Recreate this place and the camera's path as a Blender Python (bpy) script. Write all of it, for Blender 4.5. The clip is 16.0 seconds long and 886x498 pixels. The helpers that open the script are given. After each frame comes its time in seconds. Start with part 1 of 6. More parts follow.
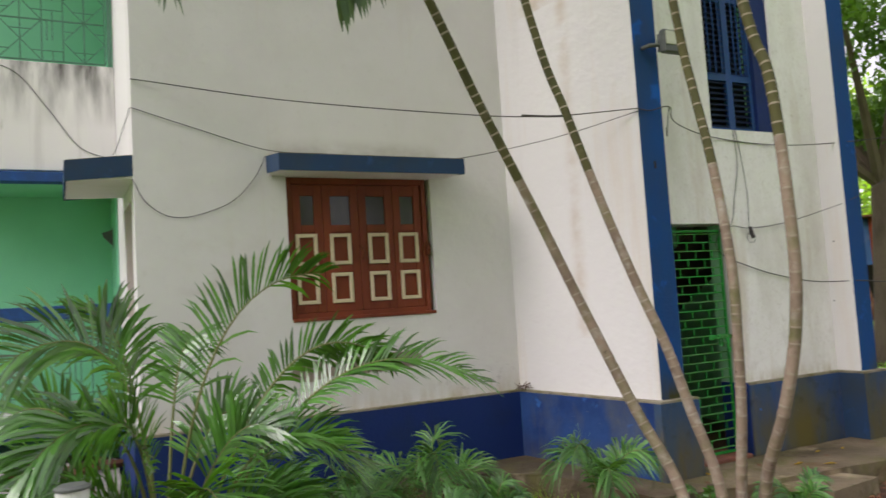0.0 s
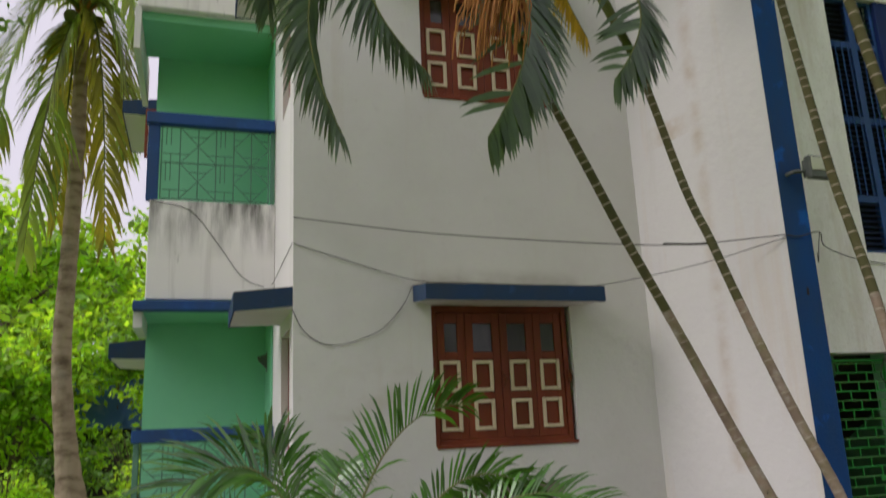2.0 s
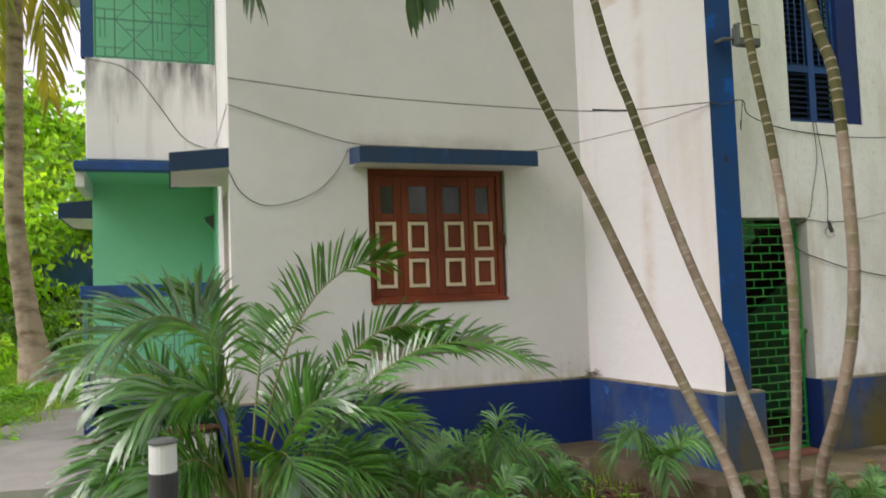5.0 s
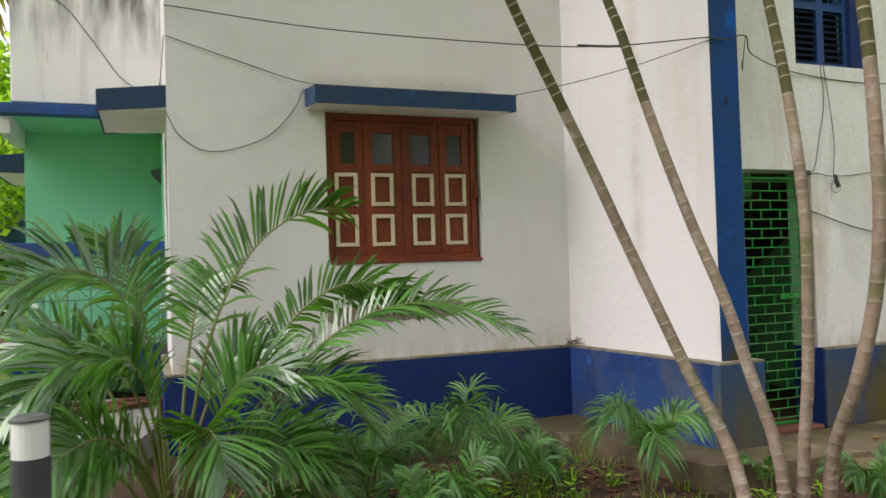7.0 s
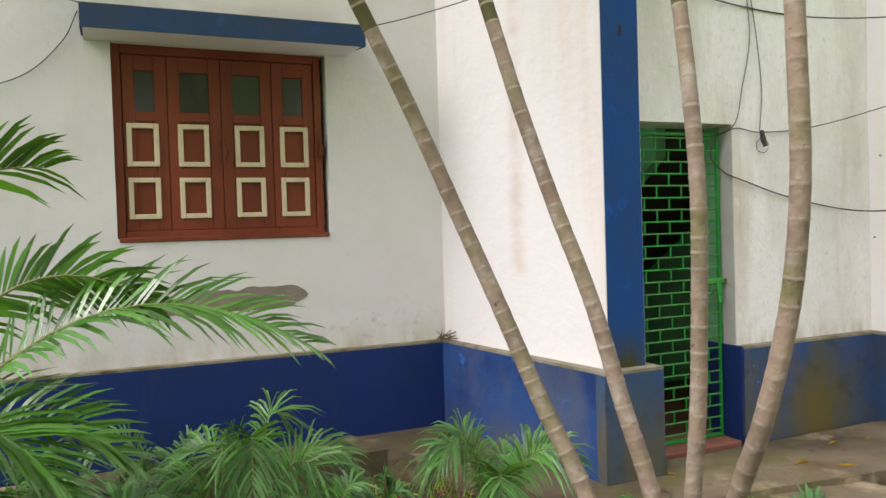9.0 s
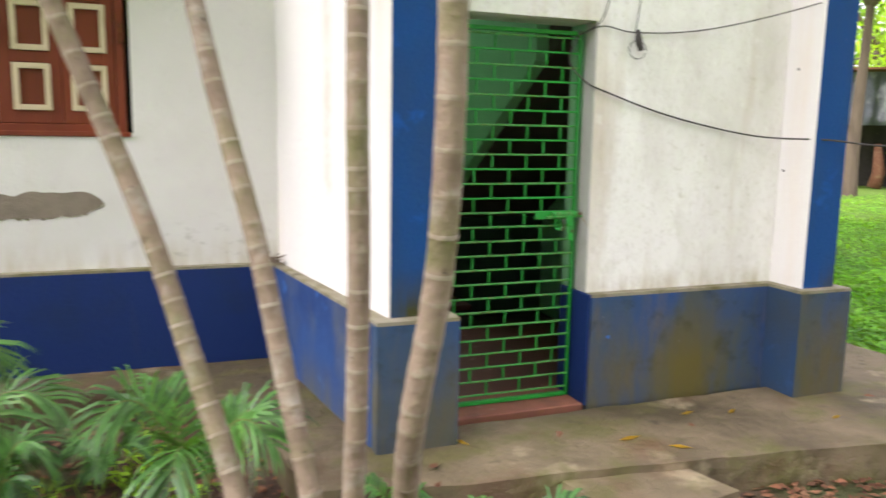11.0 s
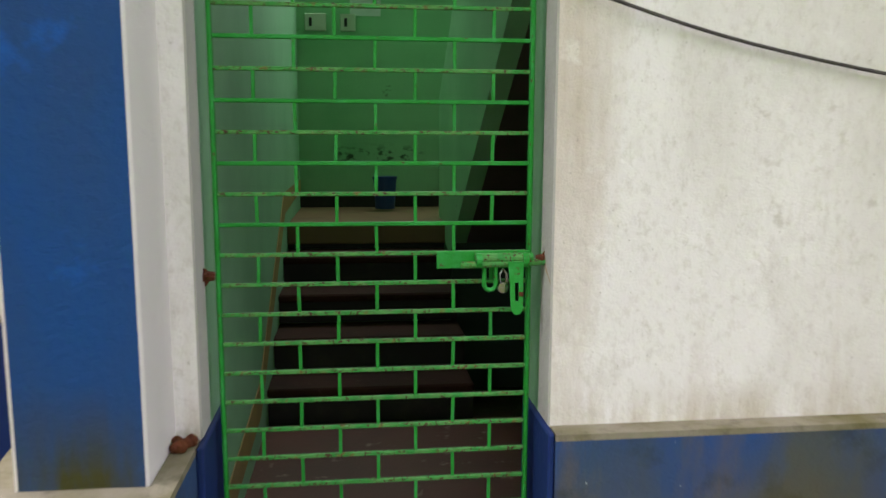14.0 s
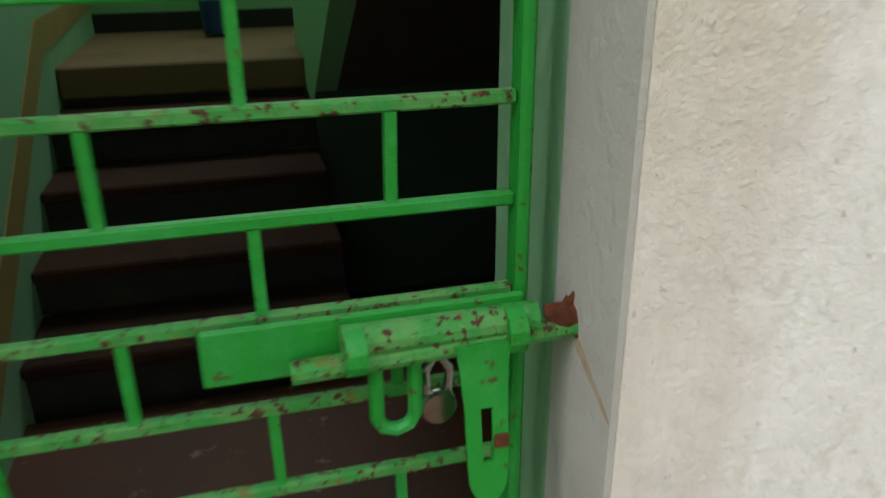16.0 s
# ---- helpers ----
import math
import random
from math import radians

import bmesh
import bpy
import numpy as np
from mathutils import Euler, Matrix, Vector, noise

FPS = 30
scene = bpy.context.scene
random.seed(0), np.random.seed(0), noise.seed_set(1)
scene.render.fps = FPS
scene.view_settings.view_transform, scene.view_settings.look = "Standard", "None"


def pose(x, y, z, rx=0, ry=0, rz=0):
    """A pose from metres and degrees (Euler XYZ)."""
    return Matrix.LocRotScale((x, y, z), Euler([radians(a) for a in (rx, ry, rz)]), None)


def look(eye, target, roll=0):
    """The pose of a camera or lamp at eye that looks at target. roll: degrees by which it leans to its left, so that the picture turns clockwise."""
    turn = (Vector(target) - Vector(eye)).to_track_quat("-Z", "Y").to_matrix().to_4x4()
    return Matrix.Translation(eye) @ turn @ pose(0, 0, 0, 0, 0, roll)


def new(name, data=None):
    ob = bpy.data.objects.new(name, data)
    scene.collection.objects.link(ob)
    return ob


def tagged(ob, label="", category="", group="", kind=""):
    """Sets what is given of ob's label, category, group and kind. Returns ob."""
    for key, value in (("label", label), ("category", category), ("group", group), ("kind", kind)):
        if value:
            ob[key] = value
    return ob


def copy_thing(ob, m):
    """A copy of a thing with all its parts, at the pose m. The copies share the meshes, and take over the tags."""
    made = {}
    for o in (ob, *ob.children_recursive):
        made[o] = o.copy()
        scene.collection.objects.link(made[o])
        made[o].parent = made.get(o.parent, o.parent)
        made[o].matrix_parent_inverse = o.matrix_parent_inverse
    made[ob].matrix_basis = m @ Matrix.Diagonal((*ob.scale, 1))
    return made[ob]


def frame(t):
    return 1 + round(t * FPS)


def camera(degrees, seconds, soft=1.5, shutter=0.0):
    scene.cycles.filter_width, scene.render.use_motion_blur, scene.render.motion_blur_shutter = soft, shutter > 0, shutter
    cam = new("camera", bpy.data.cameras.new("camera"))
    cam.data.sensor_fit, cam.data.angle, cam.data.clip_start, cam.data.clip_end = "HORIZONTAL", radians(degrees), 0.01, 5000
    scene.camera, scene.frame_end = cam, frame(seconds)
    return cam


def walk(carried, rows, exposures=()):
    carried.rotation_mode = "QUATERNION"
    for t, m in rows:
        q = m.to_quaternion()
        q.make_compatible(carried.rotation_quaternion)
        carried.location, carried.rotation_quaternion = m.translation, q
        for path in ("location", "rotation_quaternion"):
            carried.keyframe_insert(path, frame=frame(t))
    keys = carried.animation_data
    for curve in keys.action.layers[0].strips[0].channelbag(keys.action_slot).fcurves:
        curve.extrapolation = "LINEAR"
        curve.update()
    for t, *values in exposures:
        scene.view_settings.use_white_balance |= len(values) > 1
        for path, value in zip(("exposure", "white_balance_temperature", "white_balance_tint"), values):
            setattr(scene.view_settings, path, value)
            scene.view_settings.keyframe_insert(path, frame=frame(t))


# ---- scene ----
cam = camera(60.1, 16.0, shutter=0.4)
PATH = [
    (0, (2.596, 0.323, 1.553), (3.5, 2.101, 1.696), -3.6),
    (0.5, (2.53, 0.326, 1.583), (3.282, 2.171, 1.754), -3.4),
    (1, (2.44, 0.29, 1.593), (3.039, 2.166, 1.942), -2.9),
    (1.5, (2.394, 0.227, 1.62), (2.937, 2.057, 2.217), -2.9),
    (2, (2.412, 0.238, 1.63), (3.015, 2.088, 2.09), -2.5),
    (2.5, (2.444, 0.331, 1.605), (3.014, 2.228, 1.883), -2.4),
    (3, (2.456, 0.311, 1.603), (3.01, 2.213, 1.881), -2.9),
    (3.5, (2.443, 0.272, 1.59), (3.012, 2.137, 2.033), -2.5),
    (4, (2.503, 0.069, 1.605), (2.984, 1.894, 2.268), -3.0),
    (4.5, (2.587, -0.049, 1.623), (3.108, 1.838, 2.032), -3.7),
    (5, (2.675, -0.027, 1.562), (3.344, 1.855, 1.676), -2.1),
    (5.2, (2.679, -0.035, 1.539), (3.361, 1.843, 1.626), -1.9),
    (7.5, (3.218, 0.853, 1.438), (3.967, 2.707, 1.455), -1.8),
    (8, (3.513, 1.151, 1.436), (4.394, 2.946, 1.399), -1.9),
    (8.2, (3.656, 1.265, 1.442), (4.58, 3.038, 1.415), -2.2),
    (10.3, (5.147, 1.536, 1.549), (5.67, 3.458, 1.361), -0.1),
    (10.5, (5.303, 1.567, 1.547), (5.829, 3.483, 1.321), 0.3),
    (11, (5.668, 1.672, 1.533), (6.371, 3.52, 1.233), 1.0),
    (11.5, (6.021, 1.817, 1.511), (6.836, 3.619, 1.216), 0.6),
    (12, (6.405, 1.931, 1.53), (6.94, 3.841, 1.277), -0.2),
    (12.5, (6.785, 2.188, 1.515), (7.193, 4.115, 1.171), 0.1),
    (13, (6.97, 2.583, 1.388), (7.403, 4.527, 1.204), -0.1),
    (13.5, (7.189, 2.925, 1.42), (7.464, 4.893, 1.193), 0.1),
    (14, (7.268, 3.284, 1.414), (7.492, 5.252, 1.134), 0.2),
    (14.5, (7.344, 3.67, 1.417), (7.53, 5.641, 1.134), 0.4),
    (15, (7.333, 4.056, 1.389), (7.675, 5.99, 1.009), 0.8),
    (15.5, (7.392, 4.365, 1.398), (7.856, 6.233, 0.855), 0.1),
    (16, (7.497, 4.623, 1.391), (7.986, 6.405, 0.626), -0.5),
]
EXPOSURES = [(0.0, -0.42), (0.5, -0.44), (1.0, -0.49), (1.5, -0.62), (2.0, -1.0), (2.5, -0.53), (3.0, -0.43), (3.5, -0.64), (4.0, -0.8), (4.5, -0.7), (5.0, -0.39), (5.2, -0.41), (7.5, -0.23), (8.0, 0.02), (10.5, 0.08), (11.0, 0.44), (11.5, 0.44), (12.0, 0.21), (12.5, 0.48), (13.0, 0.07), (13.5, -0.04), (14.0, 0.22), (14.5, 0.14), (15.0, 0.18), (15.5, 0.13), (16.0, 0.07)]
walk(cam, [(t, look(eye, target, roll)) for t, eye, target, roll in PATH], EXPOSURES)

# ---- light ----
world = bpy.data.worlds.new("sky")
scene.world = world
world.use_nodes = True
wn, wl = world.node_tree.nodes, world.node_tree.links
sky = wn.new("ShaderNodeTexSky")
sky.sky_type = "NISHITA"
sky.sun_disc = False
sky.sun_elevation, sky.sun_rotation = radians(43), radians(262)
sky.air_density, sky.dust_density = 1.0, 5.0
pale = wn.new("ShaderNodeHueSaturation")
pale.inputs["Saturation"].default_value = 0.3
wl.new(sky.outputs[0], pale.inputs["Color"])
cloud = wn.new("ShaderNodeMix")
cloud.data_type = "RGBA"
cloud.inputs["Factor"].default_value = 0.75
cloud.inputs["B"].default_value = (12.8, 11.95, 13.9, 1)
wl.new(pale.outputs[0], cloud.inputs["A"])
wl.new(cloud.outputs["Result"], wn["Background"].inputs[0])
wn["Background"].inputs[1].default_value = 0.15
sun = new("sun", bpy.data.lights.new("sun", "SUN"))
sun.data.energy, sun.data.angle, sun.data.color = 3.1, radians(40), (1.0, 0.92, 0.93)
sun.matrix_world = look((0, 0, 0), (0.85, 0.12, -0.8))

# ---- helpers of this scene ----


def thing(name, at, label, category, group="", kind=""):
    ob = new(name)
    ob.empty_display_size = 0.1
    ob.location = at
    return tagged(ob, label, category, group, kind)


def finish(bm, name, material, smooth=False):
    me = bpy.data.meshes.new(name)
    bmesh.ops.recalc_face_normals(bm, faces=bm.faces[:])
    bm.to_mesh(me)
    bm.free()
    for m in material if isinstance(material, (list, tuple)) else [material]:
        me.materials.append(m)
    if smooth:
        me.polygons.foreach_set("use_smooth", [True] * len(me.polygons))
    return me


def part(name, bm, material, parent, label="", smooth=False):
    """Links bm, given in world places, as one mesh object under a thing or part."""
    me = finish(bm, name, material, smooth)
    ob = new(name, me)
    ob.parent = parent
    root = Vector((0, 0, 0))
    p = parent
    while p is not None:
        root += p.location
        p = p.parent
    me.transform(Matrix.Translation(-root))
    return tagged(ob, label)


def solid(name, bm, material, label, category, kind="", group="", smooth=False):
    """Links bm as a top-level thing in one mesh, with its origin at its foot."""
    me = finish(bm, name, material, smooth)
    co = np.zeros(len(me.vertices) * 3)
    me.vertices.foreach_get("co", co)
    co = co.reshape(-1, 3)
    base = Vector((*(co[:, :2].min(0) + co[:, :2].max(0)) / 2, co[:, 2].min()))
    me.transform(Matrix.Translation(-base))
    ob = new(name, me)
    ob.location = base
    return tagged(ob, label, category, group, kind)


def box(bm, x0, x1, y0, y1, z0, z1, bevel=0.0):
    r = bmesh.ops.create_cube(bm, size=1, matrix=Matrix.Translation(((x0 + x1) / 2, (y0 + y1) / 2, (z0 + z1) / 2)) @ Matrix.Diagonal((x1 - x0, y1 - y0, z1 - z0, 1)))
    if bevel:
        bmesh.ops.bevel(bm, geom=list({e for v in r["verts"] for e in v.link_edges}), offset=bevel, segments=1, affect="EDGES")
    return bm


def boxed(*a, bevel=0.0):
    return box(bmesh.new(), *a, bevel=bevel)


def prism(bm, outline, depth):
    """A slab from an outline of 3D points, pushed along the vector depth."""
    a = [bm.verts.new(p) for p in outline]
    b = [bm.verts.new(Vector(p) + Vector(depth)) for p in outline]
    bm.faces.new(a)
    bm.faces.new(b[::-1])
    n = len(a)
    for i in range(n):
        bm.faces.new((a[i], b[i], b[(i + 1) % n], a[(i + 1) % n]))
    return bm


def tube(bm, pts, radii, sides=8, cap=True):
    """A tube along points; radii a number or one for each point."""
    pts = [Vector(p) for p in pts]
    if not isinstance(radii, (list, tuple)):
        radii = [radii] * len(pts)
    rings, ref = [], None
    for i, p in enumerate(pts):
        d = (pts[min(i + 1, len(pts) - 1)] - pts[max(i - 1, 0)]).normalized()
        if ref is None:
            ref = d.orthogonal().normalized()
        ref = (ref - d * ref.dot(d)).normalized()
        side = d.cross(ref)
        rings.append([bm.verts.new(p + (ref * math.cos(a) + side * math.sin(a)) * radii[i]) for a in (2 * math.pi * k / sides for k in range(sides))])
    for r, s in zip(rings, rings[1:]):
        for k in range(sides):
            bm.faces.new((r[k], r[(k + 1) % sides], s[(k + 1) % sides], s[k]))
    if cap:
        bm.faces.new(rings[0][::-1])
        bm.faces.new(rings[-1])
    return bm


def wall(bm, axis, a0, a1, z0, z1, d0, d1, holes=()):
    """An upright wall along x or y from a0 to a1, between the depths d0 and d1, with holes (a0, a1, z0, z1) through it."""
    def at(a, d, z):
        return (a, d, z) if axis == "x" else (d, a, z)
    av = sorted({a0, a1, *[v for h in holes for v in h[:2]]})
    zv = sorted({z0, z1, *[v for h in holes for v in h[2:]]})
    cells = {}
    for i in range(len(av) - 1):
        for j in range(len(zv) - 1):
            ca, cz = (av[i] + av[i + 1]) / 2, (zv[j] + zv[j + 1]) / 2
            cells[i, j] = not any(h[0] < ca < h[1] and h[2] < cz < h[3] for h in holes)
    verts = {}

    def v(i, j, d):
        if (i, j, d) not in verts:
            verts[i, j, d] = bm.verts.new(at(av[i], (d0, d1)[d], zv[j]))
        return verts[i, j, d]
    for (i, j), full in cells.items():
        if not full:
            continue
        for d in (0, 1):
            bm.faces.new((v(i, j, d), v(i + 1, j, d), v(i + 1, j + 1, d), v(i, j + 1, d)))
        for di, dj, p, q in ((-1, 0, (i, j), (i, j + 1)), (1, 0, (i + 1, j), (i + 1, j + 1)), (0, -1, (i, j), (i + 1, j)), (0, 1, (i, j + 1), (i + 1, j + 1))):
            if not cells.get((i + di, j + dj), False):
                bm.faces.new((v(*p, 0), v(*q, 0), v(*q, 1), v(*p, 1)))
    return bm


def bez(a, c, b, n):
    a, c, b = Vector(a), Vector(c), Vector(b)
    return [a * (1 - t) ** 2 + c * 2 * t * (1 - t) + b * t * t for t in (i / n for i in range(n + 1))]


# ---- materials ----


def ramp_mix(nt, fac, a, b):
    mix = nt.nodes.new("ShaderNodeMix")
    mix.data_type = "RGBA"
    nt.links.new(fac, mix.inputs["Factor"])
    for sock, v in ((mix.inputs["A"], a), (mix.inputs["B"], b)):
        if isinstance(v, tuple):
            sock.default_value = (*v, 1)
        else:
            nt.links.new(v, sock)
    return mix.outputs["Result"]


def noise_fac(nt, scale, lo, hi, stretch=(1, 1, 1), detail=6.0, rough=0.6, offset=0.0, island=False):
    """A noise in world-sized coordinates, cut to 0..1 between lo and hi."""
    co = nt.nodes.new("ShaderNodeNewGeometry")
    m = nt.nodes.new("ShaderNodeMapping")
    m.inputs["Scale"].default_value = stretch
    m.inputs["Location"].default_value = (offset, offset * 0.7, offset * 1.3)
    nt.links.new(co.outputs["Position"], m.inputs["Vector"])
    n = nt.nodes.new("ShaderNodeTexNoise")
    n.inputs["Scale"].default_value, n.inputs["Detail"].default_value, n.inputs["Roughness"].default_value = scale, detail, rough
    nt.links.new(m.outputs[0], n.inputs["Vector"])
    r = nt.nodes.new("ShaderNodeMapRange")
    r.inputs["From Min"].default_value, r.inputs["From Max"].default_value = lo, hi
    nt.links.new(n.outputs["Fac"], r.inputs["Value"])
    return r.outputs[0]


def material(name, base, layers=(), rough=0.8, bump=(), metal=0.0, spec=0.3, each=0.0, through_light=None, soil=None, marks=()):
    """layers: (colour, scale, lo, hi, stretch, strength). soil: (colour, height where moss or streaks begin, height of the most, scale). bump: (scale, height) pairs. each: how much each object or leaf differs in lightness. marks: stains (colour, x0, x1, z0, z1, soft edge, scale, lo, hi, strength)."""
    m = bpy.data.materials.new(name)
    m.use_nodes = True
    nt = m.node_tree
    p = nt.nodes["Principled BSDF"]
    p.inputs["Roughness"].default_value, p.inputs["Metallic"].default_value, p.inputs["Specular IOR Level"].default_value = rough, metal, spec
    rgb = nt.nodes.new("ShaderNodeRGB")
    rgb.outputs[0].default_value = (*base, 1)
    out = rgb.outputs[0]
    for k, (col, scale, lo, hi, stretch, strength) in enumerate(layers):
        f = noise_fac(nt, scale, lo, hi, stretch, offset=3.1 * k)
        s = nt.nodes.new("ShaderNodeMath")
        s.operation = "MULTIPLY"
        s.inputs[1].default_value = strength
        nt.links.new(f, s.inputs[0])
        out = ramp_mix(nt, s.outputs[0], out, col)
    if soil:
        col, z_from, z_full, scale = soil
        pos = nt.nodes.new("ShaderNodeNewGeometry")
        sep = nt.nodes.new("ShaderNodeSeparateXYZ")
        nt.links.new(pos.outputs["Position"], sep.inputs[0])
        r = nt.nodes.new("ShaderNodeMapRange")
        r.inputs["From Min"].default_value, r.inputs["From Max"].default_value = z_from, z_full
        nt.links.new(sep.outputs["Z"], r.inputs["Value"])
        s = nt.nodes.new("ShaderNodeMath")
        s.operation = "MULTIPLY"
        nt.links.new(r.outputs[0], s.inputs[0])
        nt.links.new(noise_fac(nt, scale, 0.40, 0.66, (1.5, 1.5, 0.25), offset=9.0), s.inputs[1])
        gate_z = nt.nodes.new("ShaderNodeMath")
        gate_z.operation = "LESS_THAN"
        nt.links.new(sep.outputs["Z"], gate_z.inputs[0])
        gate_z.inputs[1].default_value = max(z_from, z_full) + 0.02
        s2 = nt.nodes.new("ShaderNodeMath")
        s2.operation = "MULTIPLY"
        nt.links.new(s.outputs[0], s2.inputs[0])
        nt.links.new(gate_z.outputs[0], s2.inputs[1])
        out = ramp_mix(nt, s2.outputs[0], out, col)
    for col, x0, x1, z0, z1, edge, scale, lo, hi, strength in marks:
        pos = nt.nodes.new("ShaderNodeNewGeometry")
        sep = nt.nodes.new("ShaderNodeSeparateXYZ")
        nt.links.new(pos.outputs["Position"], sep.inputs[0])
        f = noise_fac(nt, scale, lo, hi, (1, 1, 1.6), offset=x0)
        for axis, a, b in (("X", x0 - edge, x0 + edge), ("X", x1 + edge, x1 - edge), ("Z", z0 - edge * 0.2, z0), ("Z", z1 + edge, z1 - edge)):
            r = nt.nodes.new("ShaderNodeMapRange")
            r.interpolation_type = "SMOOTHSTEP"
            r.inputs["From Min"].default_value, r.inputs["From Max"].default_value = min(a, b), max(a, b)
            r.inputs["To Min"].default_value, r.inputs["To Max"].default_value = (0, 1) if a < b else (1, 0)
            nt.links.new(sep.outputs[axis], r.inputs["Value"])
            s = nt.nodes.new("ShaderNodeMath")
            s.operation = "MULTIPLY"
            nt.links.new(f, s.inputs[0])
            nt.links.new(r.outputs[0], s.inputs[1])
            f = s.outputs[0]
        s = nt.nodes.new("ShaderNodeMath")
        s.operation = "MULTIPLY"
        s.inputs[1].default_value = strength
        nt.links.new(f, s.inputs[0])
        out = ramp_mix(nt, s.outputs[0], out, col)
    if each:
        info = nt.nodes.new("ShaderNodeNewGeometry")
        r = nt.nodes.new("ShaderNodeMapRange")
        r.inputs["To Min"].default_value, r.inputs["To Max"].default_value = 1 - each, 1 + each
        nt.links.new(info.outputs["Random Per Island"], r.inputs["Value"])
        hsv = nt.nodes.new("ShaderNodeHueSaturation")
        nt.links.new(r.outputs[0], hsv.inputs["Value"])
        nt.links.new(out, hsv.inputs["Color"])
        out = hsv.outputs[0]
    nt.links.new(out, p.inputs["Base Color"])
    last = None
    for scale, height in bump:
        b = nt.nodes.new("ShaderNodeBump")
        b.inputs["Strength"].default_value = 1.0
        b.inputs["Distance"].default_value = height
        nt.links.new(noise_fac(nt, scale, 0.2, 0.8), b.inputs["Height"])
        if last:
            nt.links.new(last, b.inputs["Normal"])
        last = b.outputs[0]
    if last:
        nt.links.new(last, p.inputs["Normal"])
    if through_light:
        tr = nt.nodes.new("ShaderNodeBsdfTranslucent")
        tint = nt.nodes.new("ShaderNodeMix")
        tint.data_type, tint.blend_type = "RGBA", "MULTIPLY"
        tint.inputs["Factor"].default_value = 1.0
        nt.links.new(out, tint.inputs["A"])
        tint.inputs["B"].default_value = (2.6, 2.4, 0.7, 1)
        nt.links.new(tint.outputs["Result"], tr.inputs["Color"])
        mx = nt.nodes.new("ShaderNodeMixShader")
        mx.inputs[0].default_value = through_light
        nt.links.new(p.outputs[0], mx.inputs[1])
        nt.links.new(tr.outputs[0], mx.inputs[2])
        nt.links.new(mx.outputs[0], nt.nodes["Material Output"].inputs["Surface"])
    return m


ONE = (1, 1, 1)
STREAK = (1, 1, 0.10)
# base toned down: part of the front wall's shade is in this white
M_WHITE = material("white_wall", (0.71, 0.69, 0.672), [((0.60, 0.575, 0.545), 0.9, 0.42, 0.70, ONE, 0.6), ((0.58, 0.50, 0.40), 2.2, 0.58, 0.80, (1.5, 1.5, 0.12), 0.5), ((0.52, 0.50, 0.45), 14, 0.60, 0.85, ONE, 0.4), ((0.34, 0.31, 0.27), 45, 0.72, 0.76, ONE, 0.6)], 0.9, [(7, 0.006), (160, 0.0008)], soil=((0.52, 0.46, 0.36), 0.92, 0.72, 6.0), marks=[((0.20, 0.155, 0.11), 4.15, 5.65, 2.80 + dz, 2.90 + dz, 0.12, 3.0, 0.30, 0.72, 0.85) for dz in (0.0, 3.085)] + [((0.30, 0.27, 0.24), 5.55, 6.35, 0.80, 0.98, 0.12, 11.0, 0.56, 0.66, 0.35), ((0.42, 0.36, 0.27), 3.5, 4.1, 1.75, 2.15, 0.2, 2.5, 0.45, 0.75, 0.5)])
# a step lighter, for the left-facing walls in bright light; stains are tan
M_BRIGHT = material("stained_white_plaster", (0.75, 0.728, 0.712), [((0.68, 0.56, 0.42), 2.0, 0.58, 0.82, (1.3, 1.3, 0.14), 0.7), ((0.50, 0.46, 0.40), 3.0, 0.60, 0.80, STREAK, 0.35)], 0.9, [(8, 0.005), (160, 0.0008)], marks=[((0.47, 0.33, 0.20), 6.492, 6.506, 1.2, 6.8, 0.010, 3.0, 0.35, 0.65, 0.5), ((0.50, 0.37, 0.23), 6.43, 6.47, 4.1, 4.3, 0.03, 6.0, 0.30, 0.60, 0.6)])
M_PLASTER = material("rough_white_plaster", (0.88, 0.858, 0.845), [((0.66, 0.625, 0.58), 1.3, 0.46, 0.66, (1.2, 1.2, 0.35), 0.75), ((0.50, 0.455, 0.40), 6.0, 0.58, 0.80, (1, 1, 0.5), 0.45), ((0.54, 0.44, 0.33), 1.5, 0.54, 0.70, (1.8, 1.8, 0.22), 0.65), ((0.90, 0.885, 0.86), 10, 0.58, 0.70, ONE, 0.5), ((0.50, 0.46, 0.39), 24, 0.60, 0.74, ONE, 0.45), ((0.62, 0.58, 0.53), 60, 0.52, 0.68, (1, 1, 0.6), 0.35), ((0.30, 0.26, 0.21), 95, 0.665, 0.71, (1, 1, 0.6), 0.45)], 0.92, [(5, 0.007), (45, 0.0007), (170, 0.0009)], soil=((0.46, 0.38, 0.26), 0.84, 0.72, 6.0))
M_PARAPET = material("parapet_stained", (0.84, 0.81, 0.80), [((0.42, 0.38, 0.36), 3.0, 0.54, 0.76, (2.2, 2.2, 0.10), 0.65), ((0.10, 0.08, 0.07), 4.0, 0.64, 0.74, (1.5, 1.5, 0.35), 0.8)], 0.9, [(40, 0.002)], soil=((0.05, 0.045, 0.04), 3.35, 3.97, 5.0))
# white plaster greyed for the shade inside the gate opening, with rust streaks
M_GREY = material("shaded_plaster_reveal", (0.48, 0.47, 0.44), [((0.34, 0.33, 0.30), 7, 0.5, 0.8, ONE, 0.5), ((0.40, 0.28, 0.18), 5, 0.66, 0.8, STREAK, 0.5)], 0.9, [(60, 0.002)])
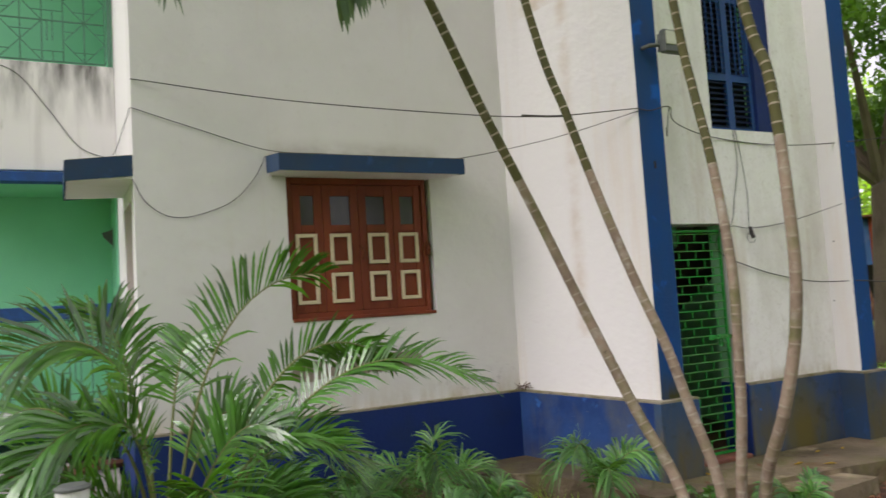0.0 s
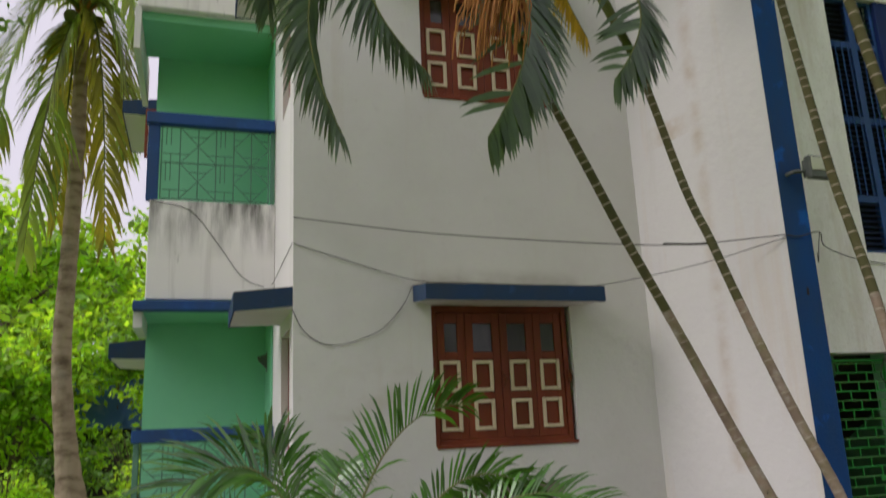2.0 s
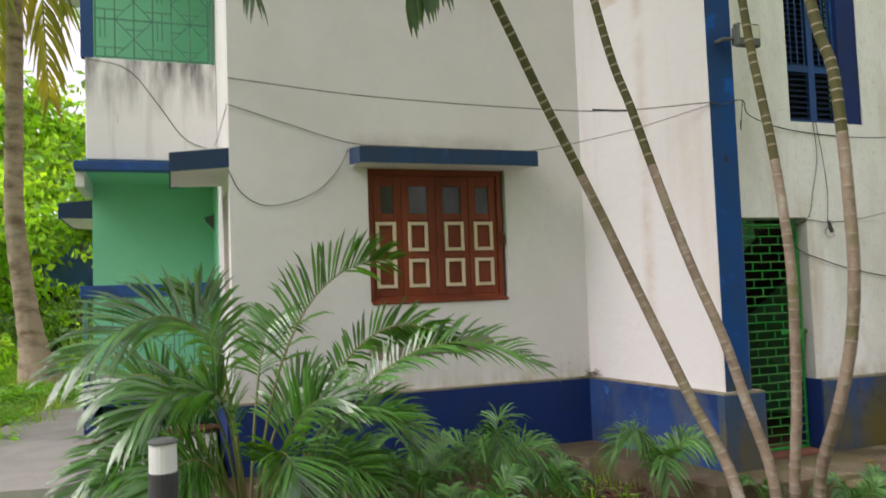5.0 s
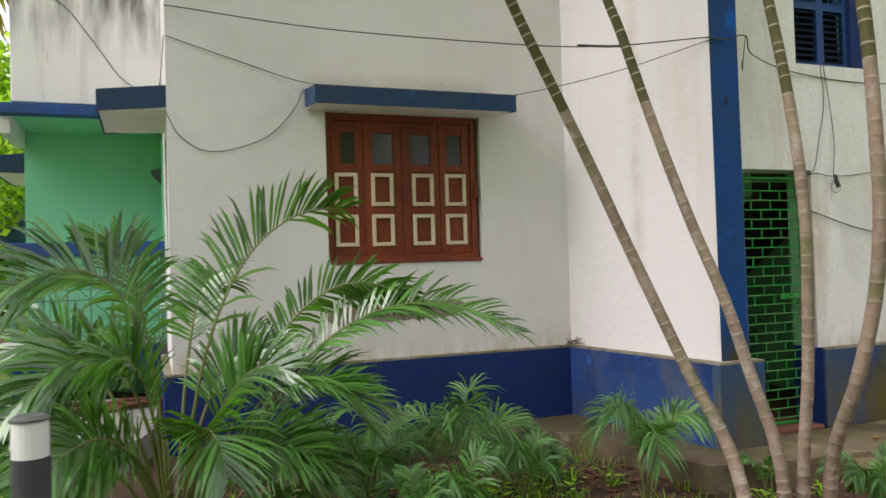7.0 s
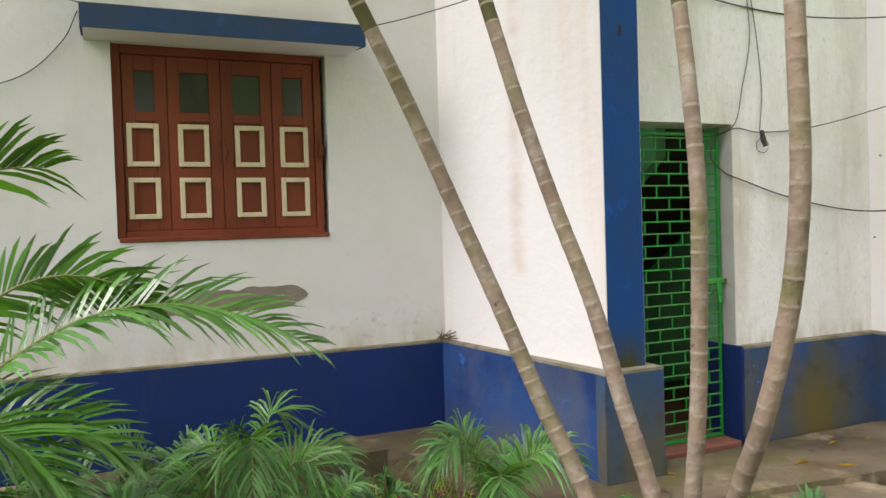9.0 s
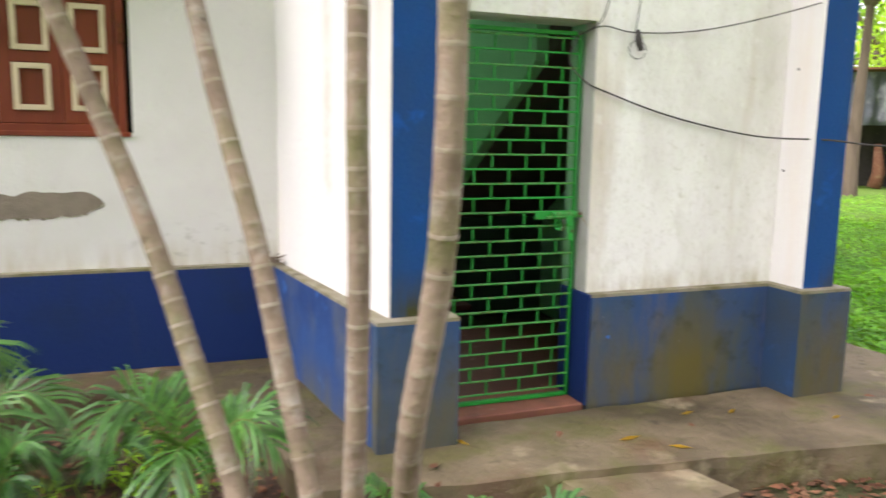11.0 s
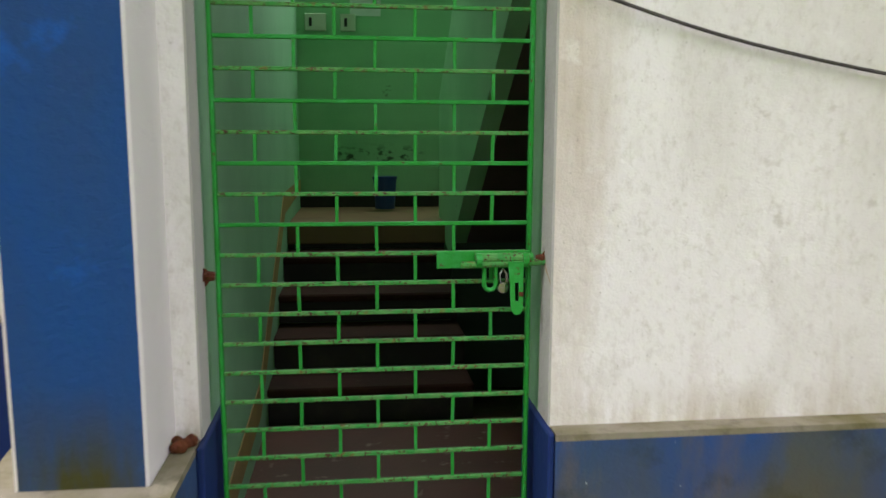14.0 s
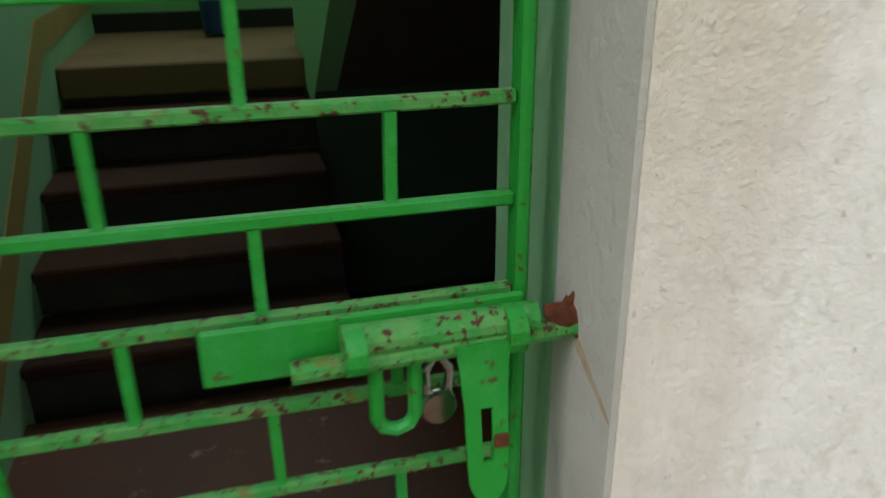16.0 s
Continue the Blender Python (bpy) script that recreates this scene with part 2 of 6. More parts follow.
M_BLUE = material("blue_paint", (0.020, 0.075, 0.25), [((0.030, 0.060, 0.13), 1.6, 0.42, 0.70, (1, 1, 0.4), 0.8), ((0.030, 0.12, 0.42), 6, 0.60, 0.72, ONE, 0.6), ((0.30, 0.34, 0.40), 60, 0.72, 0.76, ONE, 0.7)], 0.65, [(50, 0.002)])
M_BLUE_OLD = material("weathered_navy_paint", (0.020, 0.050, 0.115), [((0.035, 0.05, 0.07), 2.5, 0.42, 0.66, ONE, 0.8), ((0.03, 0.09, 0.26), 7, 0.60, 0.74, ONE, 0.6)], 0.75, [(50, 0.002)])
M_FROND_YOUNG = material("young_palm_leaflet", (0.085, 0.215, 0.045), [((0.035, 0.105, 0.035), 3, 0.45, 0.7, ONE, 0.7), ((0.16, 0.27, 0.06), 5, 0.58, 0.76, ONE, 0.7)], 0.45, spec=0.5, each=0.5, through_light=0.2)
M_PILASTER = material("blue_pilaster_paint", (0.013, 0.068, 0.235), [((0.030, 0.062, 0.135), 2.0, 0.42, 0.66, (1, 1, 0.4), 0.75), ((0.014, 0.11, 0.43), 4, 0.60, 0.70, ONE, 0.85), ((0.40, 0.42, 0.44), 60, 0.72, 0.76, ONE, 0.8)], 0.75, [(50, 0.002)], spec=0.12, soil=((0.055, 0.055, 0.018), 0.95, 0.76, 5.0))
M_NAVY = material("blue_dado", (0.006, 0.024, 0.125), [((0.010, 0.022, 0.055), 2.0, 0.50, 0.75, ONE, 0.7), ((0.05, 0.06, 0.05), 4, 0.60, 0.78, STREAK, 0.5)], 0.7, [(40, 0.002)])
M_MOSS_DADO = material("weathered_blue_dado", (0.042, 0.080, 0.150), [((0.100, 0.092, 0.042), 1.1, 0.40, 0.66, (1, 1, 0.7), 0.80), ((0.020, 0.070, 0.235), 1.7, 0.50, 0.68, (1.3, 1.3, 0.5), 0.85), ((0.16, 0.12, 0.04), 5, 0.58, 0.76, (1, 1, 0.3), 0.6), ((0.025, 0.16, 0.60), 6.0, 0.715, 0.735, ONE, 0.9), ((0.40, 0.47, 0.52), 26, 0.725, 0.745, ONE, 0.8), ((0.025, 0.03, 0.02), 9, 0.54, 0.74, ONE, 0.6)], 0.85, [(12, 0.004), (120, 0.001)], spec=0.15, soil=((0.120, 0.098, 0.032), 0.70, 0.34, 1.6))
M_SIDE_DADO = material("blue_side_dado", (0.020, 0.060, 0.195), [((0.008, 0.028, 0.12), 1.3, 0.44, 0.60, ONE, 0.85), ((0.12, 0.125, 0.095), 1.5, 0.52, 0.72, (1, 1, 0.6), 0.7), ((0.04, 0.16, 0.48), 4, 0.64, 0.70, ONE, 0.6), ((0.42, 0.45, 0.45), 26, 0.72, 0.745, ONE, 0.8)], 0.8, [(12, 0.004), (120, 0.001)], soil=((0.10, 0.095, 0.045), 0.40, 0.12, 2.0))
M_LEDGE = material("mossy_ledge", (0.27, 0.245, 0.18), [((0.14, 0.125, 0.045), 5, 0.42, 0.62, ONE, 0.85), ((0.06, 0.05, 0.03), 9, 0.56, 0.72, ONE, 0.7)], 0.95, [(50, 0.004)])
M_CONCRETE = material("wet_concrete", (0.205, 0.160, 0.100), [((0.070, 0.056, 0.032), 0.9, 0.42, 0.58, ONE, 0.9), ((0.42, 0.35, 0.225), 2.0, 0.60, 0.70, ONE, 0.85), ((0.115, 0.110, 0.035), 3.5, 0.50, 0.66, ONE, 0.8), ((0.13, 0.068, 0.040), 1.7, 0.55, 0.68, ONE, 0.7), ((0.030, 0.026, 0.018), 8, 0.60, 0.74, ONE, 0.7)], 0.62, [(12, 0.014), (130, 0.002)], spec=0.28)
M_PATH = material("pale_concrete_path", (0.34, 0.32, 0.29), [((0.20, 0.19, 0.17), 1.5, 0.42, 0.66, ONE, 0.7)], 0.8, [(30, 0.004)])
M_CEMENT = material("bare_cement", (0.25, 0.21, 0.165), [((0.17, 0.14, 0.11), 8, 0.45, 0.7, ONE, 0.7)], 0.95, [(60, 0.005)])
M_GREEN = material("green_wall", (0.24, 0.62, 0.38), [((0.19, 0.54, 0.33), 1.1, 0.42, 0.70, ONE, 0.5), ((0.22, 0.50, 0.32), 5, 0.55, 0.8, ONE, 0.3)], 0.75, [(60, 0.0015)])
M_STAIR_GREEN = material("stairwell_green", (0.30, 0.58, 0.32), [((0.19, 0.46, 0.22), 1.3, 0.42, 0.68, ONE, 0.7), ((0.08, 0.10, 0.06), 9, 0.69, 0.76, (1, 1, 1.6), 0.7)], 0.7, [(60, 0.0015)], marks=[((0.03, 0.035, 0.025), 7.12, 7.75, 1.27, 1.36, 0.05, 17.0, 0.50, 0.60, 0.9)])
M_STAIR_PALE = material("stairwell_pale_wall", (0.29, 0.53, 0.33), [((0.19, 0.40, 0.22), 1.6, 0.45, 0.70, ONE, 0.6)], 0.7, [(60, 0.0015)])
# stairwell light is in these colours: dark treads, lighter hall floor and landing
M_STEP = material("dim_red_oxide_tread", (0.050, 0.019, 0.013), [((0.022, 0.010, 0.008), 2.5, 0.45, 0.7, ONE, 0.8), ((0.09, 0.055, 0.04), 18, 0.62, 0.74, ONE, 0.5)], 0.8, [(60, 0.001)], spec=0.15)
M_RED_FLOOR = material("worn_daylit_red_floor", (0.11, 0.034, 0.022), [((0.06, 0.024, 0.018), 2.0, 0.45, 0.7, ONE, 0.7), ((0.32, 0.22, 0.17), 14, 0.64, 0.72, ONE, 0.6)], 0.55, [(60, 0.001)])
M_LANDING = material("lit_landing_tan", (0.19, 0.115, 0.060), [((0.10, 0.06, 0.04), 3.0, 0.55, 0.68, ONE, 0.8)], 0.7)
# brown deepened for the shadow on the flight's underside
M_DARK = material("shaded_brown_soffit", (0.085, 0.06, 0.05), [((0.055, 0.04, 0.035), 4, 0.45, 0.7, ONE, 0.7)], 0.8)
# also colours the stair risers and the sheets for unlit rooms
M_BLACK = material("black_skirting_and_shade", (0.02, 0.018, 0.016), [((0.05, 0.04, 0.03), 8, 0.5, 0.7, ONE, 0.5)], 0.6)
M_STRIPE = material("ochre_stripe", (0.36, 0.25, 0.09), [((0.25, 0.19, 0.09), 5, 0.45, 0.7, ONE, 0.7)], 0.7)
# green darkened to hold the shade under the upper flight
M_UNDER = material("shaded_green_wall", (0.035, 0.055, 0.045), [((0.03, 0.045, 0.04), 3, 0.45, 0.7, ONE, 0.7)], 0.8)
M_REDSILL = material("red_sill", (0.26, 0.10, 0.065), [((0.15, 0.07, 0.05), 6, 0.45, 0.7, ONE, 0.8), ((0.30, 0.24, 0.19), 12, 0.6, 0.72, ONE, 0.6)], 0.75, [(50, 0.002)])
M_WOOD = material("red_brown_shutter", (0.205, 0.042, 0.016), [((0.115, 0.024, 0.012), 3.5, 0.42, 0.72, (1, 1, 0.15), 0.8), ((0.26, 0.065, 0.025), 30, 0.58, 0.8, (1, 1, 0.08), 0.4)], 0.5, [(60, 0.001)])
M_CREAM = material("cream_moulding", (0.62, 0.52, 0.36), [((0.46, 0.37, 0.25), 12, 0.48, 0.75, ONE, 0.6)], 0.7)
M_RAIL = material("green_gate_paint", (0.018, 0.29, 0.036), [((0.06, 0.42, 0.12), 14, 0.50, 0.7, ONE, 0.6), ((0.10, 0.045, 0.02), 80, 0.63, 0.67, ONE, 0.9), ((0.012, 0.18, 0.03), 6, 0.5, 0.7, ONE, 0.5)], 0.45, [(120, 0.001)])
M_RAIL_WORN = material("worn_green_gate_paint", (0.10, 0.32, 0.085), [((0.025, 0.29, 0.05), 30, 0.44, 0.58, ONE, 0.8), ((0.24, 0.38, 0.20), 55, 0.60, 0.70, ONE, 0.6), ((0.075, 0.03, 0.018), 130, 0.56, 0.60, ONE, 1.0), ((0.22, 0.09, 0.03), 40, 0.60, 0.68, ONE, 0.7)], 0.6, [(120, 0.0015)])
M_STAIN = material("rust_stain", (0.40, 0.29, 0.17), [((0.46, 0.42, 0.36), 40, 0.45, 0.65, ONE, 0.8)], 0.9)
M_RUST = material("rust", (0.15, 0.045, 0.018), [((0.06, 0.02, 0.01), 40, 0.4, 0.7, ONE, 0.9)], 0.9, [(150, 0.002)])
M_GRILLE = material("green_grille", (0.11, 0.24, 0.17), [((0.06, 0.13, 0.09), 15, 0.5, 0.7, ONE, 0.6)], 0.6)
M_CHROME = material("chrome", (0.55, 0.55, 0.56), [((0.2, 0.2, 0.2), 40, 0.5, 0.7, ONE, 0.5)], 0.2, metal=1.0)
M_WIRE = material("black_cable", (0.055, 0.05, 0.047), [((0.12, 0.115, 0.11), 12, 0.5, 0.7, ONE, 0.6)], 0.6)
M_LOUVRE = material("navy_louvre", (0.012, 0.022, 0.055), [((0.03, 0.05, 0.09), 8, 0.5, 0.7, ONE, 0.6)], 0.45)
M_LAMP = material("lamp_housing", (0.10, 0.11, 0.10), [((0.2, 0.2, 0.18), 15, 0.5, 0.7, ONE, 0.5)], 0.5)
M_LENS = material("lamp_lens", (0.55, 0.56, 0.44), [((0.42, 0.43, 0.33), 20, 0.5, 0.7, ONE, 0.5)], 0.25)
M_PANE = material("dusty_dark_glass", (0.035, 0.030, 0.028), [((0.09, 0.08, 0.075), 6, 0.5, 0.75, (1, 1, 0.3), 0.6)], 0.12, spec=0.5)
M_TRUNK = material("ringed_palm_trunk", (0.27, 0.205, 0.150), [((0.15, 0.11, 0.08), 5, 0.46, 0.68, (1, 1, 0.8), 0.8), ((0.40, 0.37, 0.31), 8, 0.52, 0.70, ONE, 0.8), ((0.13, 0.14, 0.045), 2.6, 0.51, 0.66, ONE, 0.75), ((0.045, 0.03, 0.02), 24, 0.66, 0.71, ONE, 0.9)], 0.9, [(30, 0.006)])
M_TRUNK_TOP = material("green_ringed_palm_stem", (0.085, 0.08, 0.028), [((0.045, 0.05, 0.02), 4, 0.48, 0.70, (1, 1, 0.6), 0.8), ((0.16, 0.14, 0.08), 9, 0.58, 0.74, ONE, 0.6)], 0.8, [(40, 0.003)])
M_RING = material("pale_ring_scar", (0.34, 0.295, 0.23), [((0.24, 0.19, 0.13), 14, 0.40, 0.62, ONE, 0.9)], 0.9, [(60, 0.003)])
M_FROND = material("palm_leaflet", (0.075, 0.20, 0.030), [((0.035, 0.10, 0.025), 3, 0.45, 0.7, ONE, 0.7), ((0.13, 0.22, 0.05), 6, 0.60, 0.8, ONE, 0.6)], 0.24, spec=1.0, each=0.5, through_light=0.2)
M_FROND_GREY = material("grey_green_palm_leaflet", (0.085, 0.135, 0.085), [((0.050, 0.09, 0.055), 3, 0.45, 0.7, ONE, 0.7), ((0.17, 0.15, 0.06), 4, 0.64, 0.8, ONE, 0.6)], 0.34, spec=0.7, each=0.3, through_light=0.2)
M_FROND_COCO = material("coconut_leaflet", (0.25, 0.35, 0.12), [((0.30, 0.27, 0.08), 0.9, 0.48, 0.7, ONE, 0.7)], 0.4, spec=0.6, each=0.4, through_light=0.45)
M_FROND_OLD = material("yellowing_coconut_leaflet", (0.30, 0.29, 0.07), [((0.46, 0.38, 0.05), 1.1, 0.50, 0.66, ONE, 0.8), ((0.16, 0.13, 0.06), 2, 0.55, 0.7, ONE, 0.6)], 0.6, each=0.35, through_light=0.35)
M_DRYFROND = material("yellow_dry_leaflet", (0.42, 0.30, 0.04), [((0.24, 0.16, 0.05), 2, 0.5, 0.7, ONE, 0.6)], 0.6, each=0.3, through_light=0.3)
M_STEM = material("frond_stem", (0.15, 0.17, 0.05), [((0.20, 0.15, 0.06), 6, 0.5, 0.7, ONE, 0.6)], 0.6)
M_ORANGE = material("dry_orange_flower_stalk", (0.40, 0.17, 0.045), [((0.28, 0.12, 0.04), 10, 0.45, 0.7, ONE, 0.6)], 0.8, each=0.25)
# dark patches and bright base put foliage shade and highlights into the colour
M_LEAF = material("tree_leaf", (0.32, 0.50, 0.06), [((0.10, 0.22, 0.03), 0.55, 0.44, 0.60, ONE, 0.85)], 0.4, each=0.6, through_light=0.5, spec=0.5)
M_LEAF_DARK = material("dark_tree_leaf", (0.12, 0.23, 0.05), [((0.06, 0.13, 0.032), 0.6, 0.42, 0.62, ONE, 0.8)], 0.45, each=0.4, through_light=0.35)
M_GRASS = material("grass_blade", (0.20, 0.36, 0.05), [((0.27, 0.36, 0.08), 0.7, 0.45, 0.65, ONE, 0.8)], 0.6, each=0.4, through_light=0.35)
M_COVER = material("weed_leaf", (0.22, 0.44, 0.05), [((0.12, 0.30, 0.04), 1.1, 0.42, 0.62, ONE, 0.8), ((0.36, 0.50, 0.10), 0.8, 0.56, 0.74, ONE, 0.7)], 0.5, each=0.45, through_light=0.35)
M_BARK = material("bark", (0.16, 0.12, 0.09), [((0.08, 0.06, 0.045), 4, 0.45, 0.7, (1, 1, 0.3), 0.8)], 0.95, [(20, 0.01)])
M_COCO_BARK = material("coconut_bark", (0.46, 0.35, 0.26), [((0.13, 0.085, 0.055), 3, 0.46, 0.66, (1, 1, 2.5), 0.8), ((0.50, 0.46, 0.40), 2, 0.58, 0.74, ONE, 0.6)], 0.95, [(14, 0.02)])
M_LITTER = material("dead_leaf", (0.15, 0.065, 0.035), [((0.24, 0.15, 0.08), 7, 0.5, 0.7, ONE, 0.8)], 0.85, each=0.5)
M_TARP_B = material("blue_tarp", (0.10, 0.22, 0.45), [((0.35, 0.42, 0.5), 1.5, 0.5, 0.7, ONE, 0.7)], 0.5)
M_TARP_K = material("grey_plastic_sheet", (0.22, 0.23, 0.27), [((0.60, 0.60, 0.64), 1.6, 0.50, 0.62, (1, 1, 0.5), 0.8), ((0.03, 0.03, 0.035), 1.3, 0.58, 0.66, ONE, 0.9)], 0.4, [(3, 0.1)])
M_TARP_O = material("orange_plastic_sheet", (0.50, 0.10, 0.03), [((0.35, 0.08, 0.03), 3, 0.5, 0.7, ONE, 0.6)], 0.5)
M_OLDWALL = material("black_mossy_wall", (0.05, 0.043, 0.036), [((0.02, 0.02, 0.017), 1.5, 0.42, 0.66, (1, 1, 0.3), 0.8), ((0.15, 0.13, 0.10), 4, 0.6, 0.75, ONE, 0.6)], 0.95, [(10, 0.02)])
M_BOLLARD = material("dark_bollard_paint", (0.055, 0.055, 0.058), [((0.10, 0.095, 0.09), 12, 0.52, 0.7, ONE, 0.6)], 0.5)
M_OPAL = material("white_bollard_cap", (0.72, 0.72, 0.70), [((0.5, 0.48, 0.44), 9, 0.56, 0.75, ONE, 0.5)], 0.35)
M_BUCKET = material("blue_plastic", (0.015, 0.045, 0.16), [((0.03, 0.07, 0.2), 8, 0.5, 0.7, ONE, 0.5)], 0.4)
M_SWITCH = material("cream_switch_plate", (0.55, 0.57, 0.46), [((0.35, 0.36, 0.28), 20, 0.55, 0.75, ONE, 0.5)], 0.4)


def ground_material():
    m = material("garden_soil", (0.105, 0.062, 0.042), [((0.055, 0.036, 0.028), 5, 0.42, 0.66, ONE, 0.8), ((0.19, 0.13, 0.085), 16, 0.56, 0.74, ONE, 0.7), ((0.055, 0.10, 0.022), 0.9, 0.46, 0.60, ONE, 0.55)], 0.95, [(8, 0.03), (60, 0.012)])
    return m


M_SOIL = ground_material()
M_LAWN = material("lawn_earth", (0.17, 0.29, 0.045), [((0.19, 0.16, 0.085), 1.2, 0.56, 0.70, ONE, 0.8), ((0.23, 0.36, 0.055), 7, 0.5, 0.7, ONE, 0.7)], 0.95, [(12, 0.03)])

# ---- the large structure ----


def smooth(a, b, x):
    t = min(max((x - a) / (b - a), 0.0), 1.0)
    return t * t * (3 - 2 * t)


def level(x, y):
    """The height of the ground: it rises gently towards the far left."""
    far = smooth(3.0, 8.0, y) * smooth(5.0, 2.2, x) * 0.34 + smooth(8.5, 13.0, y) * smooth(3.0, 0.5, x) * 0.2
    rough = 0.035 * noise.noise((x * 1.3, y * 1.3, 0.0)) + 0.012 * noise.noise((x * 6, y * 6, 3.0))
    return far + rough * smooth(60, 20, math.hypot(x - 5, y - 5)) - 0.02


def axis_steps(lo, hi, fine):
    out = [lo - 400, lo - 150, lo - 60, lo - 25, lo - 10, lo - 4, lo - 1.5]
    v = lo
    while v < hi:
        out.append(v)
        v += fine
    return out + [hi, hi + 1.5, hi + 4, hi + 10, hi + 25, hi + 60, hi + 150, hi + 400]


def build_ground():
    xs, ys = axis_steps(-3, 13, 0.09), axis_steps(-1.5, 12, 0.09)
    bm = bmesh.new()
    grid = [[bm.verts.new((x, y, level(x, y))) for x in xs] for y in ys]
    for j in range(len(ys) - 1):
        for i in range(len(xs) - 1):
            f = bm.faces.new((grid[j][i], grid[j][i + 1], grid[j + 1][i + 1], grid[j + 1][i]))
            c = f.calc_center_median()
            wob = 0.6 * noise.noise((c.x * 0.9, c.y * 0.9, 5.0)) + 0.3 * noise.noise((c.x * 3.1, c.y * 3.1, 1.0)) + 0.25 * noise.noise((c.x * 8.3, c.y * 8.3, 3.0))
            lawn = (c.x + wob < 1.9 and c.y + wob * 1.5 > 3.5) or c.x + wob > 10.7 or c.y > 12 or c.y + wob * 1.5 < -1.0
            f.material_index = 1 if lawn else 0
            f.smooth = True
    solid("ground", bm, [M_SOIL, M_LAWN], "brown garden soil with fallen leaves, turning to green lawn", "ground", "structure")


build_ground()

X_SIDE, Y_W, Y_G, Y_P, TOP = 3.13, 6.37, 5.01, 4.775, 9.2
Z_D = 0.735

solid("wall_window", wall(bmesh.new(), "x", X_SIDE, 6.40, -0.2, TOP, Y_W, Y_W + 0.25, [(4.28, 5.575, 1.50, 2.665), (4.28, 5.575, 4.585, 5.75)]), M_WHITE, "off-white plastered house wall with grey and brown stains", "wall", "structure")
solid("wall_side_left", wall(bmesh.new(), "y", Y_W + 0.25, 8.85, -0.2, TOP, X_SIDE, X_SIDE + 0.25, [(6.62, 7.25, 1.50, 2.50), (6.62, 7.25, 4.585, 5.59)]), M_BRIGHT, "white side wall of the house, in bright light", "wall", "structure")
solid("wall_splayed", prism(bmesh.new(), [(6.377, Y_W, -0.2), (6.603, Y_P, -0.2), (6.70, Y_P + 0.05, -0.2), (6.70, Y_W, -0.2)], (0, 0, TOP + 0.2)), M_BRIGHT, "white plaster wall with tan water stains", "wall", "structure")
solid("wall_gate", wall(bmesh.new(), "x", 6.70, 9.15, -0.2, TOP, Y_G, Y_G + 0.24, [(6.907, 7.725, 0.15, 2.085), (7.62, 8.43, 2.90, 5.28)]), M_PLASTER, "rough white plastered wall round the gate, mottled grey", "wall", "structure")
solid("wall_right", wall(bmesh.new(), "y", Y_G + 0.24, 14, -0.2, TOP, 8.90, 9.15), M_PLASTER, "plain white outer wall", "wall", "structure")
solid("wall_back", wall(bmesh.new(), "x", 1.9, 8.90, -0.2, TOP, 13.8, 14), M_WHITE, "plain white back wall", "wall", "structure")
solid("roof", boxed(1.6, 9.3, 4.7, 14.2, TOP, TOP + 0.15), M_WHITE, "flat concrete roof of the house", "roof", "structure")


def build_pilaster(x0, x1, z1):
    bm = boxed(x0, x1, Y_P, Y_G + 0.002, -0.1, z1, bevel=0.006)
    bm.normal_update()
    for f in bm.faces:
        f.material_index = 1 if f.normal.y < -0.9 else 0
    solid("pilaster", bm, [M_BRIGHT, M_PILASTER], "pilaster with a faded blue front and white sides", "pilaster", "structure")


build_pilaster(6.603, 6.854, TOP)
build_pilaster(8.92, 9.15, TOP)


def build_dado(name, outline, mat, label):
    """A projecting band round the foot of a wall: body, and a sloping mortar ledge on its top."""
    ob = thing(name, (outline[0][0], outline[0][1], 0), label, "dado", kind="structure")
    bm = prism(bmesh.new(), [(x, y, -0.1) for x, y in outline], (0, 0, Z_D - 0.016 + 0.1))
    bmesh.ops.recalc_face_normals(bm, faces=bm.faces[:])
    # left-facing side of the corner pedestal gets a darker navy, picked by normal
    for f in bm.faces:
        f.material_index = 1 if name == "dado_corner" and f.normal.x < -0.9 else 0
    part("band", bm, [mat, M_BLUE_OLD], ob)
    part("ledge", prism(bmesh.new(), [(x, y, Z_D - 0.016) for x, y in outline], (0, 0, 0.016)), M_LEDGE, ob, "rough mossy mortar ledge")


build_dado("dado_window", [(X_SIDE - 0.06, Y_W - 0.06), (6.33, Y_W - 0.06), (6.36, Y_W), (X_SIDE, Y_W), (X_SIDE, 7.9), (X_SIDE - 0.06, 7.9)], M_NAVY, "deep blue painted band along the wall's foot")
build_dado("dado_side", [(6.33, Y_W - 0.06), (6.528, 4.78), (6.60, 4.78), (6.375, Y_W)], M_SIDE_DADO, "faded blue band with grey and olive weathering")
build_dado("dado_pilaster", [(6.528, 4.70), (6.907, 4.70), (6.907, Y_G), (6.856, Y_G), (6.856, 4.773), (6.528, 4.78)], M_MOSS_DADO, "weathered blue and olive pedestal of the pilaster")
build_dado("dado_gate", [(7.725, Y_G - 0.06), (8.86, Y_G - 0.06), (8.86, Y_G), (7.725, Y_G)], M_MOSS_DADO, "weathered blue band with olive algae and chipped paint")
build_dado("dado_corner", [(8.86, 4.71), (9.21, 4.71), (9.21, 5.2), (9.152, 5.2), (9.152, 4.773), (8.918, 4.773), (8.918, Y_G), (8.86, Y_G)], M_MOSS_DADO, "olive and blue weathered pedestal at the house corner")
